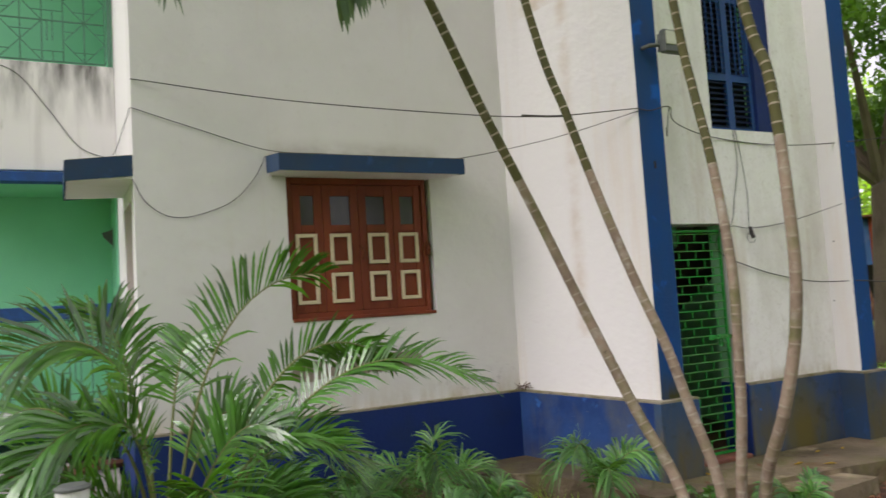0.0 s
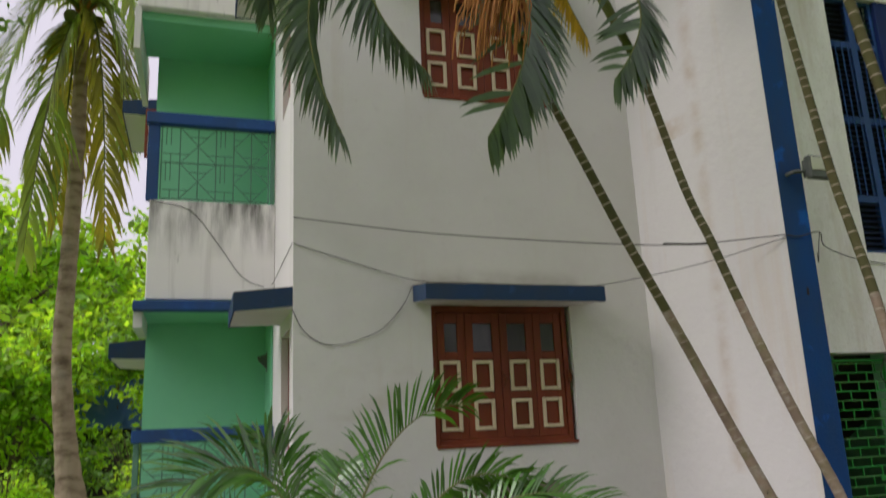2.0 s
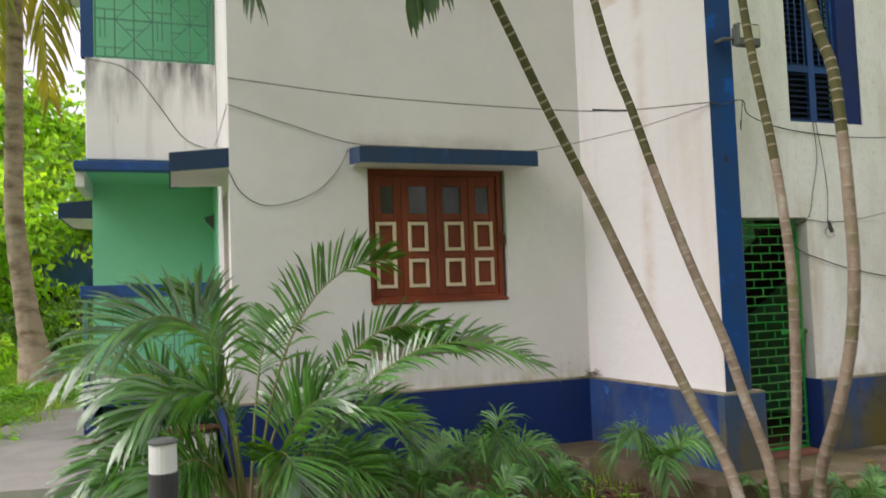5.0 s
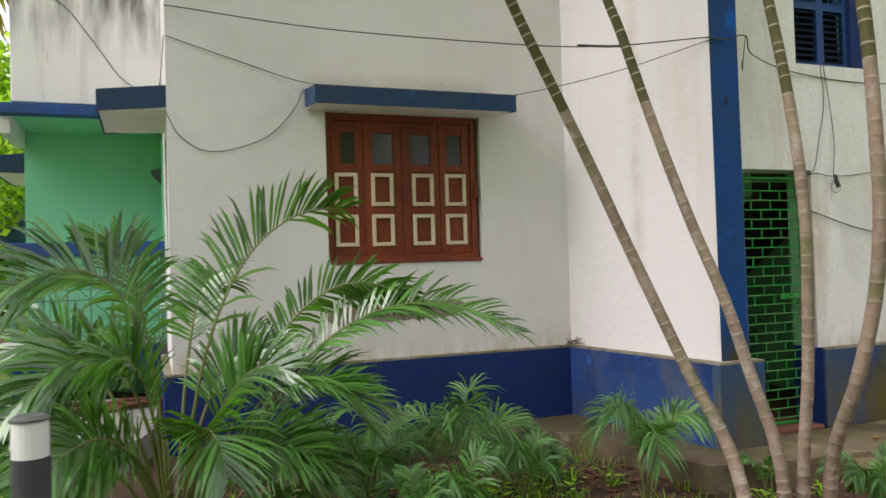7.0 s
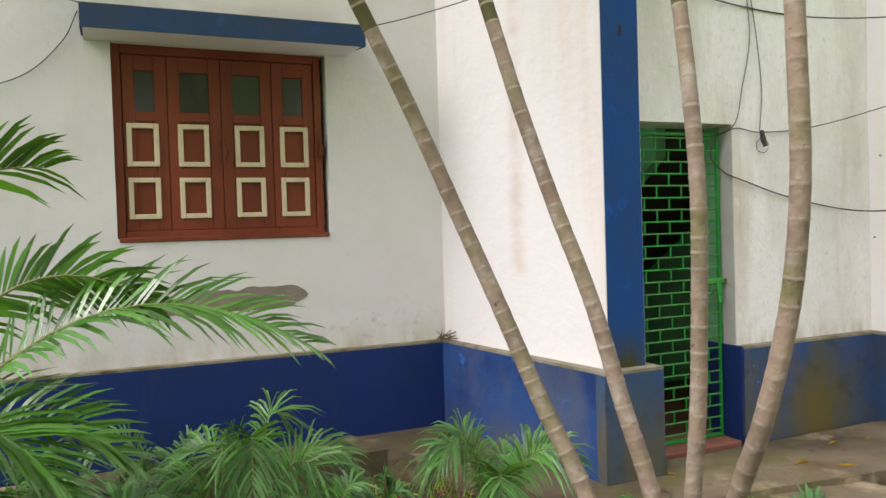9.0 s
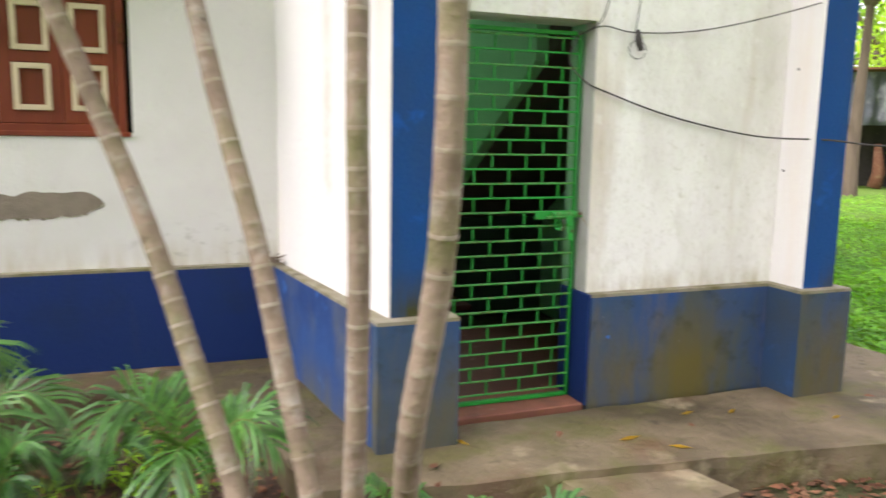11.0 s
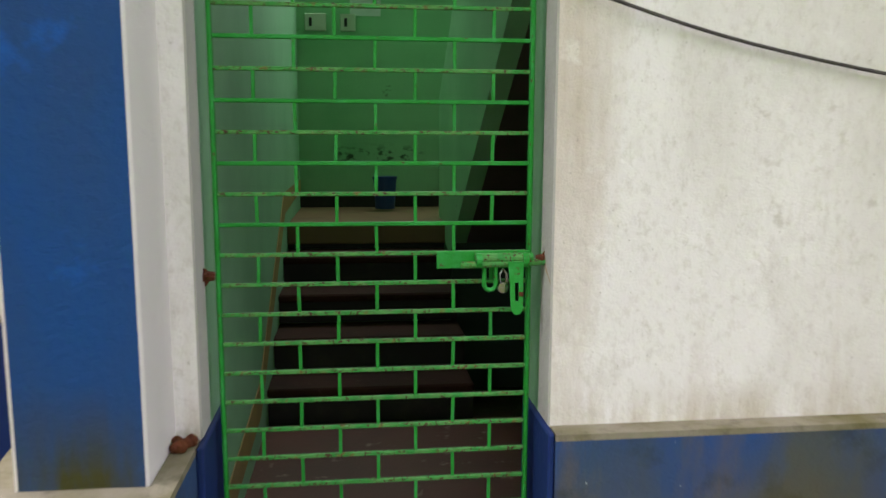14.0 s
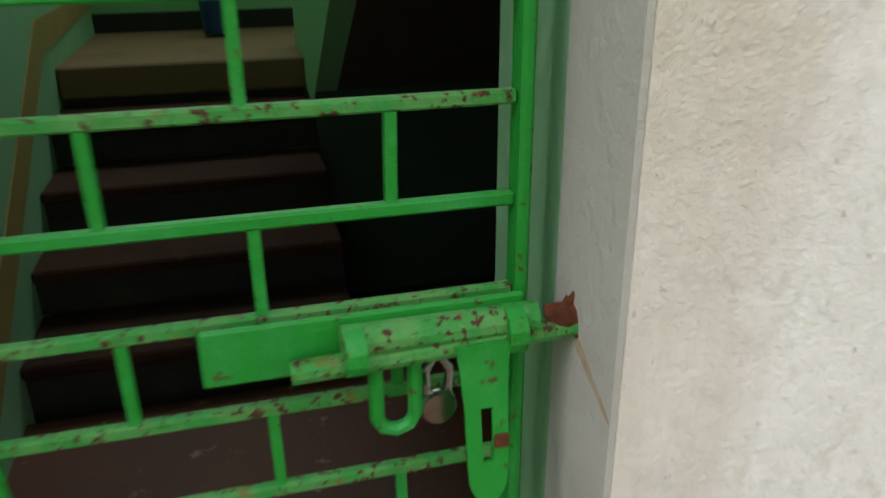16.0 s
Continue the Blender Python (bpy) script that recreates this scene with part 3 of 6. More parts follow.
for x0, x1 in ((7.708, 7.7245), (6.9075, 6.924)):
    solid("jamb_band", boxed(x0, x1, Y_G - 0.055, Y_G + 0.235, 0.15, Z_D, bevel=0.004), M_NAVY, "dark blue painted foot of the gate's reveal", "trim", "structure")
# thin grey facings put the reveal's shade into its colour
for x0, x1 in ((7.7195, 7.7248), (6.9072, 6.9125)):
    solid("reveal", boxed(x0, x1, Y_G + 0.001, Y_G + 0.10, Z_D + 0.002, 2.083), M_GREY, "plaster reveal of the gate opening, coloured grey for its shade", "trim", "structure")
for x0, x1 in ((7.7195, 7.7248), (6.9072, 6.9125)):
    solid("reveal", boxed(x0, x1, Y_G + 0.1005, Y_G + 0.238, Z_D + 0.002, 2.083), M_STAIR_PALE, "pale green inner reveal of the gate opening", "trim", "structure")


def broken_slab(name, outline, z0, z1, mat, label, category):
    """A slab whose edge is broken into small uneven steps."""
    pts = []
    for (xa, ya), (xb, yb) in zip(outline, outline[1:] + outline[:1]):
        n = max(1, int(math.hypot(xb - xa, yb - ya) / 0.12))
        for i in range(n):
            t = i / n
            x, y = xa + (xb - xa) * t, ya + (yb - ya) * t
            pts.append((x + 0.02 * noise.noise((x * 5, y * 5, 1)), y + 0.02 * noise.noise((x * 5, y * 5, 9)), z0))
    bm = prism(bmesh.new(), pts, (0, 0, z1 - z0))
    solid(name, bm, mat, label, category, "structure")


broken_slab("pavement_gate", [(6.20, 4.45), (6.80, 4.32), (7.25, 4.28), (7.8, 4.22), (8.55, 4.13), (9.05, 4.02), (9.45, 4.25), (10.1, 5.1), (10.1, 7), (9.18, 7), (9.18, 4.9), (6.56, 4.9), (6.4, 6.3), (3.2, 6.3), (3.2, 5.95), (4.2, 5.93), (5.0, 5.97), (5.75, 5.9), (6.05, 5.5)], -0.06, 0.15, M_CONCRETE, "damp mossy concrete apron with a broken edge", "pavement")
broken_slab("step_slab", [(7.20, 4.31), (7.78, 4.26), (7.86, 3.98), (7.30, 3.92)], -0.03, 0.115, M_CONCRETE, "loose broken piece of concrete slab on the soil", "slab")
broken_slab("path", [(0.9, 5.9), (1.9, 5.75), (2.9, 6.05), (3.0, 6.4), (3.05, 7.9), (1.85, 8.2), (1.75, 11.2), (1.1, 11.2), (1.0, 8.2)], 0.1, 0.36, M_PATH, "pale concrete path beside the house", "path")

# stairwell behind the gate
solid("floor_hall", boxed(6.80, 8.90, Y_G + 0.264, 6.62, 0.0, 0.152), M_RED_FLOOR, "red oxide cement floor behind the gate", "floor", "structure")
solid("wall_stair_left", wall(bmesh.new(), "y", Y_G + 0.24, 9.0, 0.0, 5.5, 6.72, 6.86), M_STAIR_PALE, "pale green-white stairwell wall", "wall", "structure")
solid("wall_stair_right", wall(bmesh.new(), "y", Y_G + 0.24, 9.0, 0.0, 5.5, 8.80, 8.895), M_STAIR_PALE, "pale green stairwell wall", "wall", "structure")
# the upper opening is unseen, added to let light into the stairwell
solid("wall_stair_back", wall(bmesh.new(), "x", 6.72, 8.895, 0.0, 5.5, 9.0, 9.2, [(6.95, 8.6, 3.05, 4.6)]), M_STAIR_GREEN, "green stairwell wall with dark scuff marks", "wall", "structure")
solid("ceiling_hall", boxed(6.86, 8.80, Y_G + 0.245, 6.7, 3.0, 3.12), M_STAIR_PALE, "plain hall ceiling", "ceiling", "structure")
solid("ceiling_stair", boxed(6.86, 8.80, 6.7, 9.0, 5.0, 5.1), M_STAIR_PALE, "plain stairwell ceiling", "ceiling", "structure")
# area lamp added at the unseen opening, to brighten the stairwell
glow = new("stair_fill_light", bpy.data.lights.new("stair_fill_light", "AREA"))
glow.data.shape, glow.data.size, glow.data.size_y, glow.data.energy = "RECTANGLE", 1.6, 1.5, 50
glow.data.color = (0.93, 1.0, 0.97)
glow.matrix_world = look((7.78, 9.08, 3.82), (7.7, 7.9, 2.9))

RISE, RUN, Y_S = 0.155, 0.30, 6.67
stair = thing("staircase", (7.3, Y_S, 0.15), "red-brown cement staircase rising behind the gate, coloured dark as shaded", "stairs", kind="structure")
for i in range(5):
    y0 = Y_S + RUN * i
    z1 = 0.15 + RISE * (i + 1)
    # risers near-black beneath brown treads: their shade is in the colour
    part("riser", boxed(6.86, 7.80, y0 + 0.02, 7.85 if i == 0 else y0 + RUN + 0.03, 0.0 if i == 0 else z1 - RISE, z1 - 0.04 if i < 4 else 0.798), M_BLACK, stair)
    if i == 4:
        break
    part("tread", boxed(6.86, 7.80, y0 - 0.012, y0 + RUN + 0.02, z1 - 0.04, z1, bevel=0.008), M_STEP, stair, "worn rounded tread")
part("landing", boxed(6.86, 8.80, 7.86, 9.0, 0.80, 0.925, bevel=0.008), M_LANDING, stair, "tan brown landing coloured as lit, with a dark mat patch")
part("skirting", boxed(6.86, 8.80, 8.985, 9.0, 0.925, 1.02), M_BLACK, stair, "black painted skirting")

# the flight that turns back towards the gate: its balustrade wall and its underside


def soffit(y):
    return 0.847 + 0.656 * (7.5 - y)


bm = prism(bmesh.new(), [(7.80, 8.2, 1.69), (7.80, 5.8, 1.69 + 0.66 * 2.4), (7.80, 5.8, soffit(5.8)), (7.80, 7.62, soffit(7.62)), (7.80, 7.8, 0.80), (7.80, 8.2, 0.942)], (0.08, 0, 0))
solid("stair_balustrade", bm, M_STAIR_GREEN, "green painted solid balustrade of the upper flight", "balustrade", "structure")
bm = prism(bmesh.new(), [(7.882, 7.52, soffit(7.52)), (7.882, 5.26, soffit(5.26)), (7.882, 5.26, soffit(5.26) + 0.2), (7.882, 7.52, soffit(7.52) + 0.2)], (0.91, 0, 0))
solid("upper_flight", bm, M_DARK, "brown underside of the upper flight, shadow in its colour", "stairs", "structure")
bm = prism(bmesh.new(), [(6.8625, 6.4, 0.28), (6.8625, 7.7, 1.0), (6.8625, 8.98, 1.05), (6.8625, 8.98, 1.13), (6.8625, 7.66, 1.12), (6.8625, 6.4, 0.42), (6.8625, 5.35, 0.33), (6.8625, 5.35, 0.22)], (0.004, 0, 0))
solid("skirting_stripe", bm, M_STRIPE, "ochre painted stripe following the stairs", "trim", "structure")

# ---- the balconies and the house's left part ----
solid("wall_balcony", wall(bmesh.new(), "x", 1.89, X_SIDE, -0.1, TOP, 8.85, 9.05), M_GREEN, "sea-green painted balcony wall", "wall", "structure")
solid("wall_far_left", wall(bmesh.new(), "y", 9.05, 14, -0.1, TOP, 1.89, 2.1), M_WHITE, "white side wall at the back of the house", "wall", "structure")
for z in (0.84, 3.96, 7.0):
    solid("balcony_side_panel", boxed(X_SIDE - 0.012, X_SIDE + 0.02, 8.06, 8.848, z, z + 1.95), M_GREEN, "light green painted end wall of the balcony", "wall", "structure")


def build_grille(x0, x1, y, z0, z1, seed):
    """A window-guard of thin bars: a frame, uprights, cross bars and diamonds."""
    g = thing("balcony_grille", ((x0 + x1) / 2, y, z0), "thin green metal grille in a geometric pattern", "grille", "balcony grilles")
    r = 0.006
    for z in (z0, z0 + (z1 - z0) * 0.5, z1):
        part("rail", boxed(x0, x1, y - r, y + r, z - r, z + r), M_GRILLE, g)
    n = 6
    w = (x1 - x0) / n
    for i in range(n + 1):
        part("upright", boxed(x0 + w * i - r, x0 + w * i + r, y - r, y + r, z0, z1), M_GRILLE, g)
    h = (z1 - z0) / 4
    for i in range(n):
        xa, xb, xm = x0 + w * i, x0 + w * (i + 1), x0 + w * (i + 0.5)
        for j in range(4):
            za, zb, zm = z0 + h * j, z0 + h * (j + 1), z0 + h * (j + 0.5)
            kind = (i + seed) % 3
            if kind == 1:
                segs = [((xm, za), (xm, zb)), ((xa + w * 0.25, za), (xa + w * 0.25, zb))] if j % 2 else [((xa, zm), (xb, zm)), ((xm, za), (xm, zm))]
            elif (i + j) % 2:
                segs = [((xa, za), (xb, zb)), ((xa, zm), (xm, zm))]
            else:
                segs = [((xa, zb), (xb, za)), ((xm, zm), (xb, zm))]
            bm = bmesh.new()
            for (ax, az), (bx, bz) in segs:
                tube(bm, [(ax, y, az), (bx, y, bz)], 0.005, 5)
            part("lattice", bm, M_GRILLE, g)


def build_balcony(z, low):
    """One storey's balcony; z is the top of its solid front."""
    b = thing("balcony", (2.5, 7.97, z - 1.0), "ground floor balcony with blue rail and base" if low else "balcony with a rain-streaked white front and blue rail", "balcony", kind="structure")
    x0 = 1.90
    if low:
        part("base", boxed(1.88, X_SIDE - 0.06, 7.93, 8.02, 0.60, 0.83, bevel=0.006), M_NAVY, b, "dark blue painted base")
        part("leg", boxed(1.88, 1.97, 7.93, 8.84, 0.30, 0.60), M_NAVY, b)
        part("floor_slab", boxed(1.88, X_SIDE, 8.02, 8.85, 0.68, 0.83), M_PATH, b)
    else:
        part("front", boxed(x0 + 0.02, X_SIDE, 7.92, 8.03, 2.96, z, bevel=0.008), M_PARAPET, b, "white front with dark rain streaks")
        part("side", boxed(x0 + 0.02, x0 + 0.12, 8.03, 8.85, 2.96, z), M_PARAPET, b)
        part("drip_band", boxed(1.82, X_SIDE, 7.84, 7.98, 2.845, 2.935, bevel=0.006), M_BLUE, b, "blue drip moulding")
        part("drip_end", boxed(1.82, 1.90, 7.98, 8.85, 2.70, 2.935), M_BRIGHT, b)
        part("floor_slab", boxed(1.90, X_SIDE, 7.98, 8.85, 2.86, 2.98), M_GREEN, b)
    zr = z + 0.92
    part("top_rail", boxed(1.86, X_SIDE - 0.01, 7.90, 8.02, zr - 0.12, zr, bevel=0.006), M_BLUE, b, "blue painted rail")
    part("post", boxed(1.88, 1.99 if not low else 1.93, 7.93, 8.01, z, zr - 0.12, bevel=0.005), M_BLUE if not low else M_GRILLE, b)
    part("end_post", boxed(X_SIDE - 0.05, X_SIDE - 0.015, 7.95, 7.99, z, zr - 0.12), M_GRILLE, b)
    return zr


build_balcony(0.83, True)
build_grille(1.95, 3.06, 7.97, 0.87, 1.62, 0)
build_balcony(3.95, False)
build_grille(2.01, 3.06, 7.97, 3.98, 4.74, 1)
top = thing("balcony", (2.4, 7.95, 6.0), "top balcony with a peeling white front and a blue board", "balcony", kind="structure")
part("front", boxed(1.72, X_SIDE, 7.88, 8.0, 6.02, 6.86, bevel=0.008), M_PARAPET, top, "peeling white front")
part("side", boxed(1.72, 1.82, 8.0, 8.85, 6.02, 6.86), M_PARAPET, top)
part("floor_slab", boxed(1.76, X_SIDE, 8.0, 8.85, 5.93, 6.05), M_GREEN, top)
part("edge_band", boxed(1.70, 1.76, 7.90, 9.4, 5.55, 6.02), M_BRIGHT, top)
part("blue_board", boxed(1.70, 2.86, 7.86, 7.96, 6.862, 8.0, bevel=0.01), M_BLUE, top, "bright blue painted board")


def sunshade(pts_root, out, z_top, z_bot, tip):
    """A concrete canopy: two root corners on the wall, the way out, with a blue edge band and a pale soffit that slopes up to the wall."""
    a, b = Vector((*pts_root[0], 0)), Vector((*pts_root[1], 0))
    o = Vector((*out, 0))
    s = thing("sunshade", ((a + b) / 2 + Vector((0, 0, z_bot))), "concrete window canopy with a blue edge and pale soffit", "sunshade", "sunshades", "structure")
    u = (b - a).normalized()
    up = Vector((0, 0, 1))
    bm = bmesh.new()
    prism(bm, [a + up * (z_top + 0.05), a + o + up * z_top, a + o + up * tip, a + up * z_bot], b - a)
    part("slab", bm, M_BRIGHT, s, "pale concrete canopy slab")
    e = 0.012
    f0, f1 = a + o - u * e, b + o + u * e
    n = o.normalized() * e
    part("front_band", prism(bmesh.new(), [f0 + up * (tip - 0.01), f1 + up * (tip - 0.01), f1 + up * (z_top + 0.006), f0 + up * (z_top + 0.006)], n), M_BLUE_OLD, s, "blue painted front edge")
    for p, d in ((a, -u), (b, u)):
        q = p + o
        part("end_band", prism(bmesh.new(), [p + up * (z_bot + 0.02), q + up * (tip - 0.01), q + up * (z_top + 0.006), p + up * (z_top + 0.056)], d * e), M_BLUE_OLD, s, "blue painted end")
    part("top_skin", prism(bmesh.new(), [a + up * (z_top + 0.052), b + up * (z_top + 0.052), b + o + up * (z_top + 0.002), a + o + up * (z_top + 0.002)], (0, 0, 0.01)), M_LEDGE, s, "mossy top")


for dz in (0.0, 3.085):
    sunshade([(4.14, Y_W), (5.72, Y_W)], (0.0, -0.37), 2.77 + dz, 2.668 + dz, 2.655 + dz)
    sunshade([(X_SIDE, 7.35), (X_SIDE, 6.40)], (-0.45, 0.0), 2.75 + dz, 2.63 + dz, 2.615 + dz)
    sunshade([(1.89, 11.4), (1.89, 10.0)], (-0.46, 0.0), 2.78 + dz, 2.58 + dz, 2.62 + dz)


# ---- windows ----


def build_shutter_window():
    """A four-leaf painted shutter window: frame, leaves with panes, raised cream mouldings and a bolt."""
    x0, x1, z0, z1 = 4.28, 5.575, 1.50, 2.665
    yf = Y_W + 0.035
    w = thing("window_1", ((x0 + x1) / 2, yf, z0), "red-brown four-leaf wooden shutter window with cream mouldings, closed", "window", "shutter windows", "structure")
    fr = bmesh.new()
    for a in ((x0, x0 + 0.05, z0, z1), (x1 - 0.075, x1 - 0.03, z0, z1), (x0 + 0.05, x1 - 0.075, z1 - 0.055, z1), (x0 + 0.05, x1 - 0.075, z0, z0 + 0.045)):
        box(fr, a[0], a[1], yf, yf + 0.09, a[2], a[3], bevel=0.004)
    part("window_frame", fr, M_WOOD, w)
    part("window_sill", boxed(x0 + 0.01, x1 - 0.01, Y_W - 0.012, yf + 0.05, z0 - 0.022, z0 + 0.006, bevel=0.004), M_WOOD, w)
    la, lb, za, zb = x0 + 0.052, x1 - 0.077, z0 + 0.047, z1 - 0.057
    lw = (lb - la) / 4
    edges, mids = [la, 4.59, 4.908, 5.225, lb], [4.443, 4.737, 5.078, 5.362]
    for i in range(4):
        xa, xb = edges[i] + 0.002, edges[i + 1] - 0.002
        leaf = thing("leaf", ((xa + xb) / 2, yf + 0.03, za), "", "")
        leaf.name = "shutter_leaf"
        leaf.parent = w
        leaf.location = Vector(((xa + xb) / 2, yf + 0.03, za)) - w.location
        h = zb - za
        st = 0.07
        pane_z = 2.27
        bm = bmesh.new()
        for a in ((xa, xa + st, za, zb), (xb - st, xb, za, zb), (xa + st, xb - st, 2.515, zb), (xa + st, xb - st, pane_z - 0.06, pane_z), (xa + st, xb - st, za, za + 0.09), (xa + st, xb - st, 1.872, 1.932)):
            box(bm, a[0], a[1], yf + 0.015, yf + 0.05, a[2], a[3], bevel=0.003)
        part("stiles", bm, M_WOOD, leaf)
        part("pane", boxed(xa + st - 0.002, xb - st + 0.002, yf + 0.03, yf + 0.036, pane_z, 2.515), M_PANE, leaf, "dusty dark glass pane")
        for pa, pb in ((za + 0.09, 1.872), (1.932, pane_z - 0.06)):
            part("panel", boxed(xa + st, xb - st, yf + 0.028, yf + 0.045, pa, pb), M_WOOD, leaf)
            bm = bmesh.new()
            m, xm, xn = 0.030, mids[i] - 0.092, mids[i] + 0.092
            qa, qb = (1.617, 1.868) if pa < 1.8 else (1.935, 2.196)
            for a in ((xm, xm + m, qa, qb), (xn - m, xn, qa, qb), (xm + m, xn - m, qa, qa + m), (xm + m, xn - m, qb - m, qb)):
                box(bm, a[0], a[1], yf + 0.002, yf + 0.022, a[2], a[3], bevel=0.003)
            part("moulding", bm, M_CREAM, leaf, "cream painted moulding")
    part("latch", tube(bmesh.new(), [(la + lw * 2, yf - 0.01, za + h * 0.40), (la + lw * 2 + 0.012, yf - 0.03, za + h * 0.46), (la + lw * 2 - 0.01, yf - 0.01, za + h * 0.52)], 0.014, 8), M_RUST, w, "rusty latch")
    part("latch", tube(bmesh.new(), [(x1 - 0.045, yf - 0.01, za + h * 0.42), (x1 - 0.04, yf - 0.035, za + h * 0.47), (x1 - 0.045, yf - 0.01, za + h * 0.52)], 0.016, 8), M_RUST, w, "rusty latch")
    # black sheet added in place of the unlit room
    part("backing", boxed(x0, x1, Y_W + 0.16, Y_W + 0.17, z0, z1), M_BLACK, w, "black sheet standing for the unlit room")
    return w


win = build_shutter_window()
copy_thing(win, Matrix.Translation(win.location + Vector((0, 0, 3.085)))).name = "window_2"


def build_side_window(dz):
    y0, y1, z0, z1 = 6.62, 7.25, 1.50 + dz, 2.50 + dz
    xf = X_SIDE + 0.06
    w = thing("window_3", (xf, (y0 + y1) / 2, z0), "narrow brown wooden window set deep in the side wall", "window", "side windows", "structure")
    fr = bmesh.new()
    for a in ((y0, y0 + 0.06, z0, z1), (y1 - 0.06, y1, z0, z1), (y0 + 0.06, y1 - 0.06, z0, z0 + 0.06), (y0 + 0.06, y1 - 0.06, z1 - 0.06, z1)):
        box(fr, xf, xf + 0.08, *a, bevel=0.004)
    part("window_frame", fr, M_WOOD, w)
    part("shutter", boxed(xf + 0.03, xf + 0.06, y0 + 0.06, y1 - 0.06, z0 + 0.06, z1 - 0.06), M_WOOD, w)
    part("handle", boxed(xf + 0.01, xf + 0.03, (y0 + y1) / 2 - 0.01, (y0 + y1) / 2 + 0.01, z0 + 0.4, z0 + 0.55, bevel=0.004), M_RUST, w)


build_side_window(0)
build_side_window(3.085)


def build_casement():
    w = thing("casement", (1.8, 9.95, 5.1), "open brown wooden casement with white panes", "window", kind="structure")
    x0, x1, z0, z1 = 1.70, 1.89, 5.10, 5.75
    fr = bmesh.new()
    for a in ((x0, x0 + 0.035, z0, z1), (x1 - 0.02, x1, z0, z1), (x0 + 0.035, x1 - 0.02, z0, z0 + 0.04), (x0 + 0.035, x1 - 0.02, z1 - 0.04, z1), (x0 + 0.035, x1 - 0.02, 5.40, 5.43)):
        box(fr, a[0], a[1], 9.93, 9.97, a[2], a[3], bevel=0.003)
    part("casement_frame", fr, M_WOOD, w)
    part("pane", boxed(x0 + 0.03, x1 - 0.015, 9.945, 9.953, z0 + 0.035, 5.405), M_OPAL, w, "white frosted pane")
    part("pane", boxed(x0 + 0.03, x1 - 0.015, 9.945, 9.953, 5.425, z1 - 0.035), M_OPAL, w, "white frosted pane")


build_casement()


def build_louvre_window():
    x0, x1, z0, z1 = 7.62, 8.43, 2.90, 5.28
    yf = Y_G + 0.05
    w = thing("window_4", ((x0 + x1) / 2, yf, z0), "tall navy blue louvred stair window", "window", kind="structure")
    xs = 8.21
    mid = (x0 + xs) / 2 + 0.02
    fr = bmesh.new()
    zs = [z0, z0 + 0.48, z0 + 1.2, z0 + 1.92, z1]
    for a, b in ((x0, x0 + 0.03), (mid - 0.035, mid + 0.035), (xs - 0.03, xs)):
        box(fr, a, b, yf, yf + 0.05, z0, z1, bevel=0.003)
    for z in zs:
        za, zb = max(z - 0.03, z0), min(z + 0.03, z1)
        for a, b in ((x0 + 0.03, mid - 0.035), (mid + 0.035, xs - 0.03)):
            box(fr, a, b, yf + 0.002, yf + 0.048, za, zb)
    part("window_frame", fr, M_BLUE, w)
    part("blue_panel", boxed(xs, x1, Y_G + 0.012, yf + 0.05, z0, z1, bevel=0.004), M_NAVY, w, "plain dark blue panel")
    # black sheet added for the darkness seen between the slats
    part("backing", boxed(x0, xs, yf + 0.09, yf + 0.10, z0, z1), M_BLACK, w, "black sheet standing for the unlit inside")
    for a, b in ((x0 + 0.032, mid - 0.037), (mid + 0.037, xs - 0.032)):
        for za, zb in zip(zs, zs[1:]):
            n = int((zb - za - 0.06) / 0.045)
            for i in range(n):
                z = za + 0.05 + (zb - za - 0.09) * i / max(1, n - 1)
                bm = prism(bmesh.new(), [(a, yf + 0.005, z - 0.014), (a, yf + 0.012, z - 0.018), (a, yf + 0.05, z + 0.012), (a, yf + 0.043, z + 0.018)], (b - a, 0, 0))
                part("slat", bm, M_LOUVRE, w)
    bm = bmesh.new()
    for k in range(3):
        for a, b in ((x0 + 0.05, mid - 0.05), (mid + 0.05, xs - 0.05)):
            x = a + (b - a) * (k + 0.5) / 3
            tube(bm, [(x, yf - 0.012, zs[1] + 0.02), (x, yf - 0.012, zs[3])], 0.006, 6)
    part("guard_bars", bm, M_BLUE, w)


build_louvre_window()

# ---- the gate ----
GX0, GX1, GY, GZ, GS = 6.944, 7.687, 5.108, 1.1455, 0.0717
GW = (GX1 - GX0) / 8


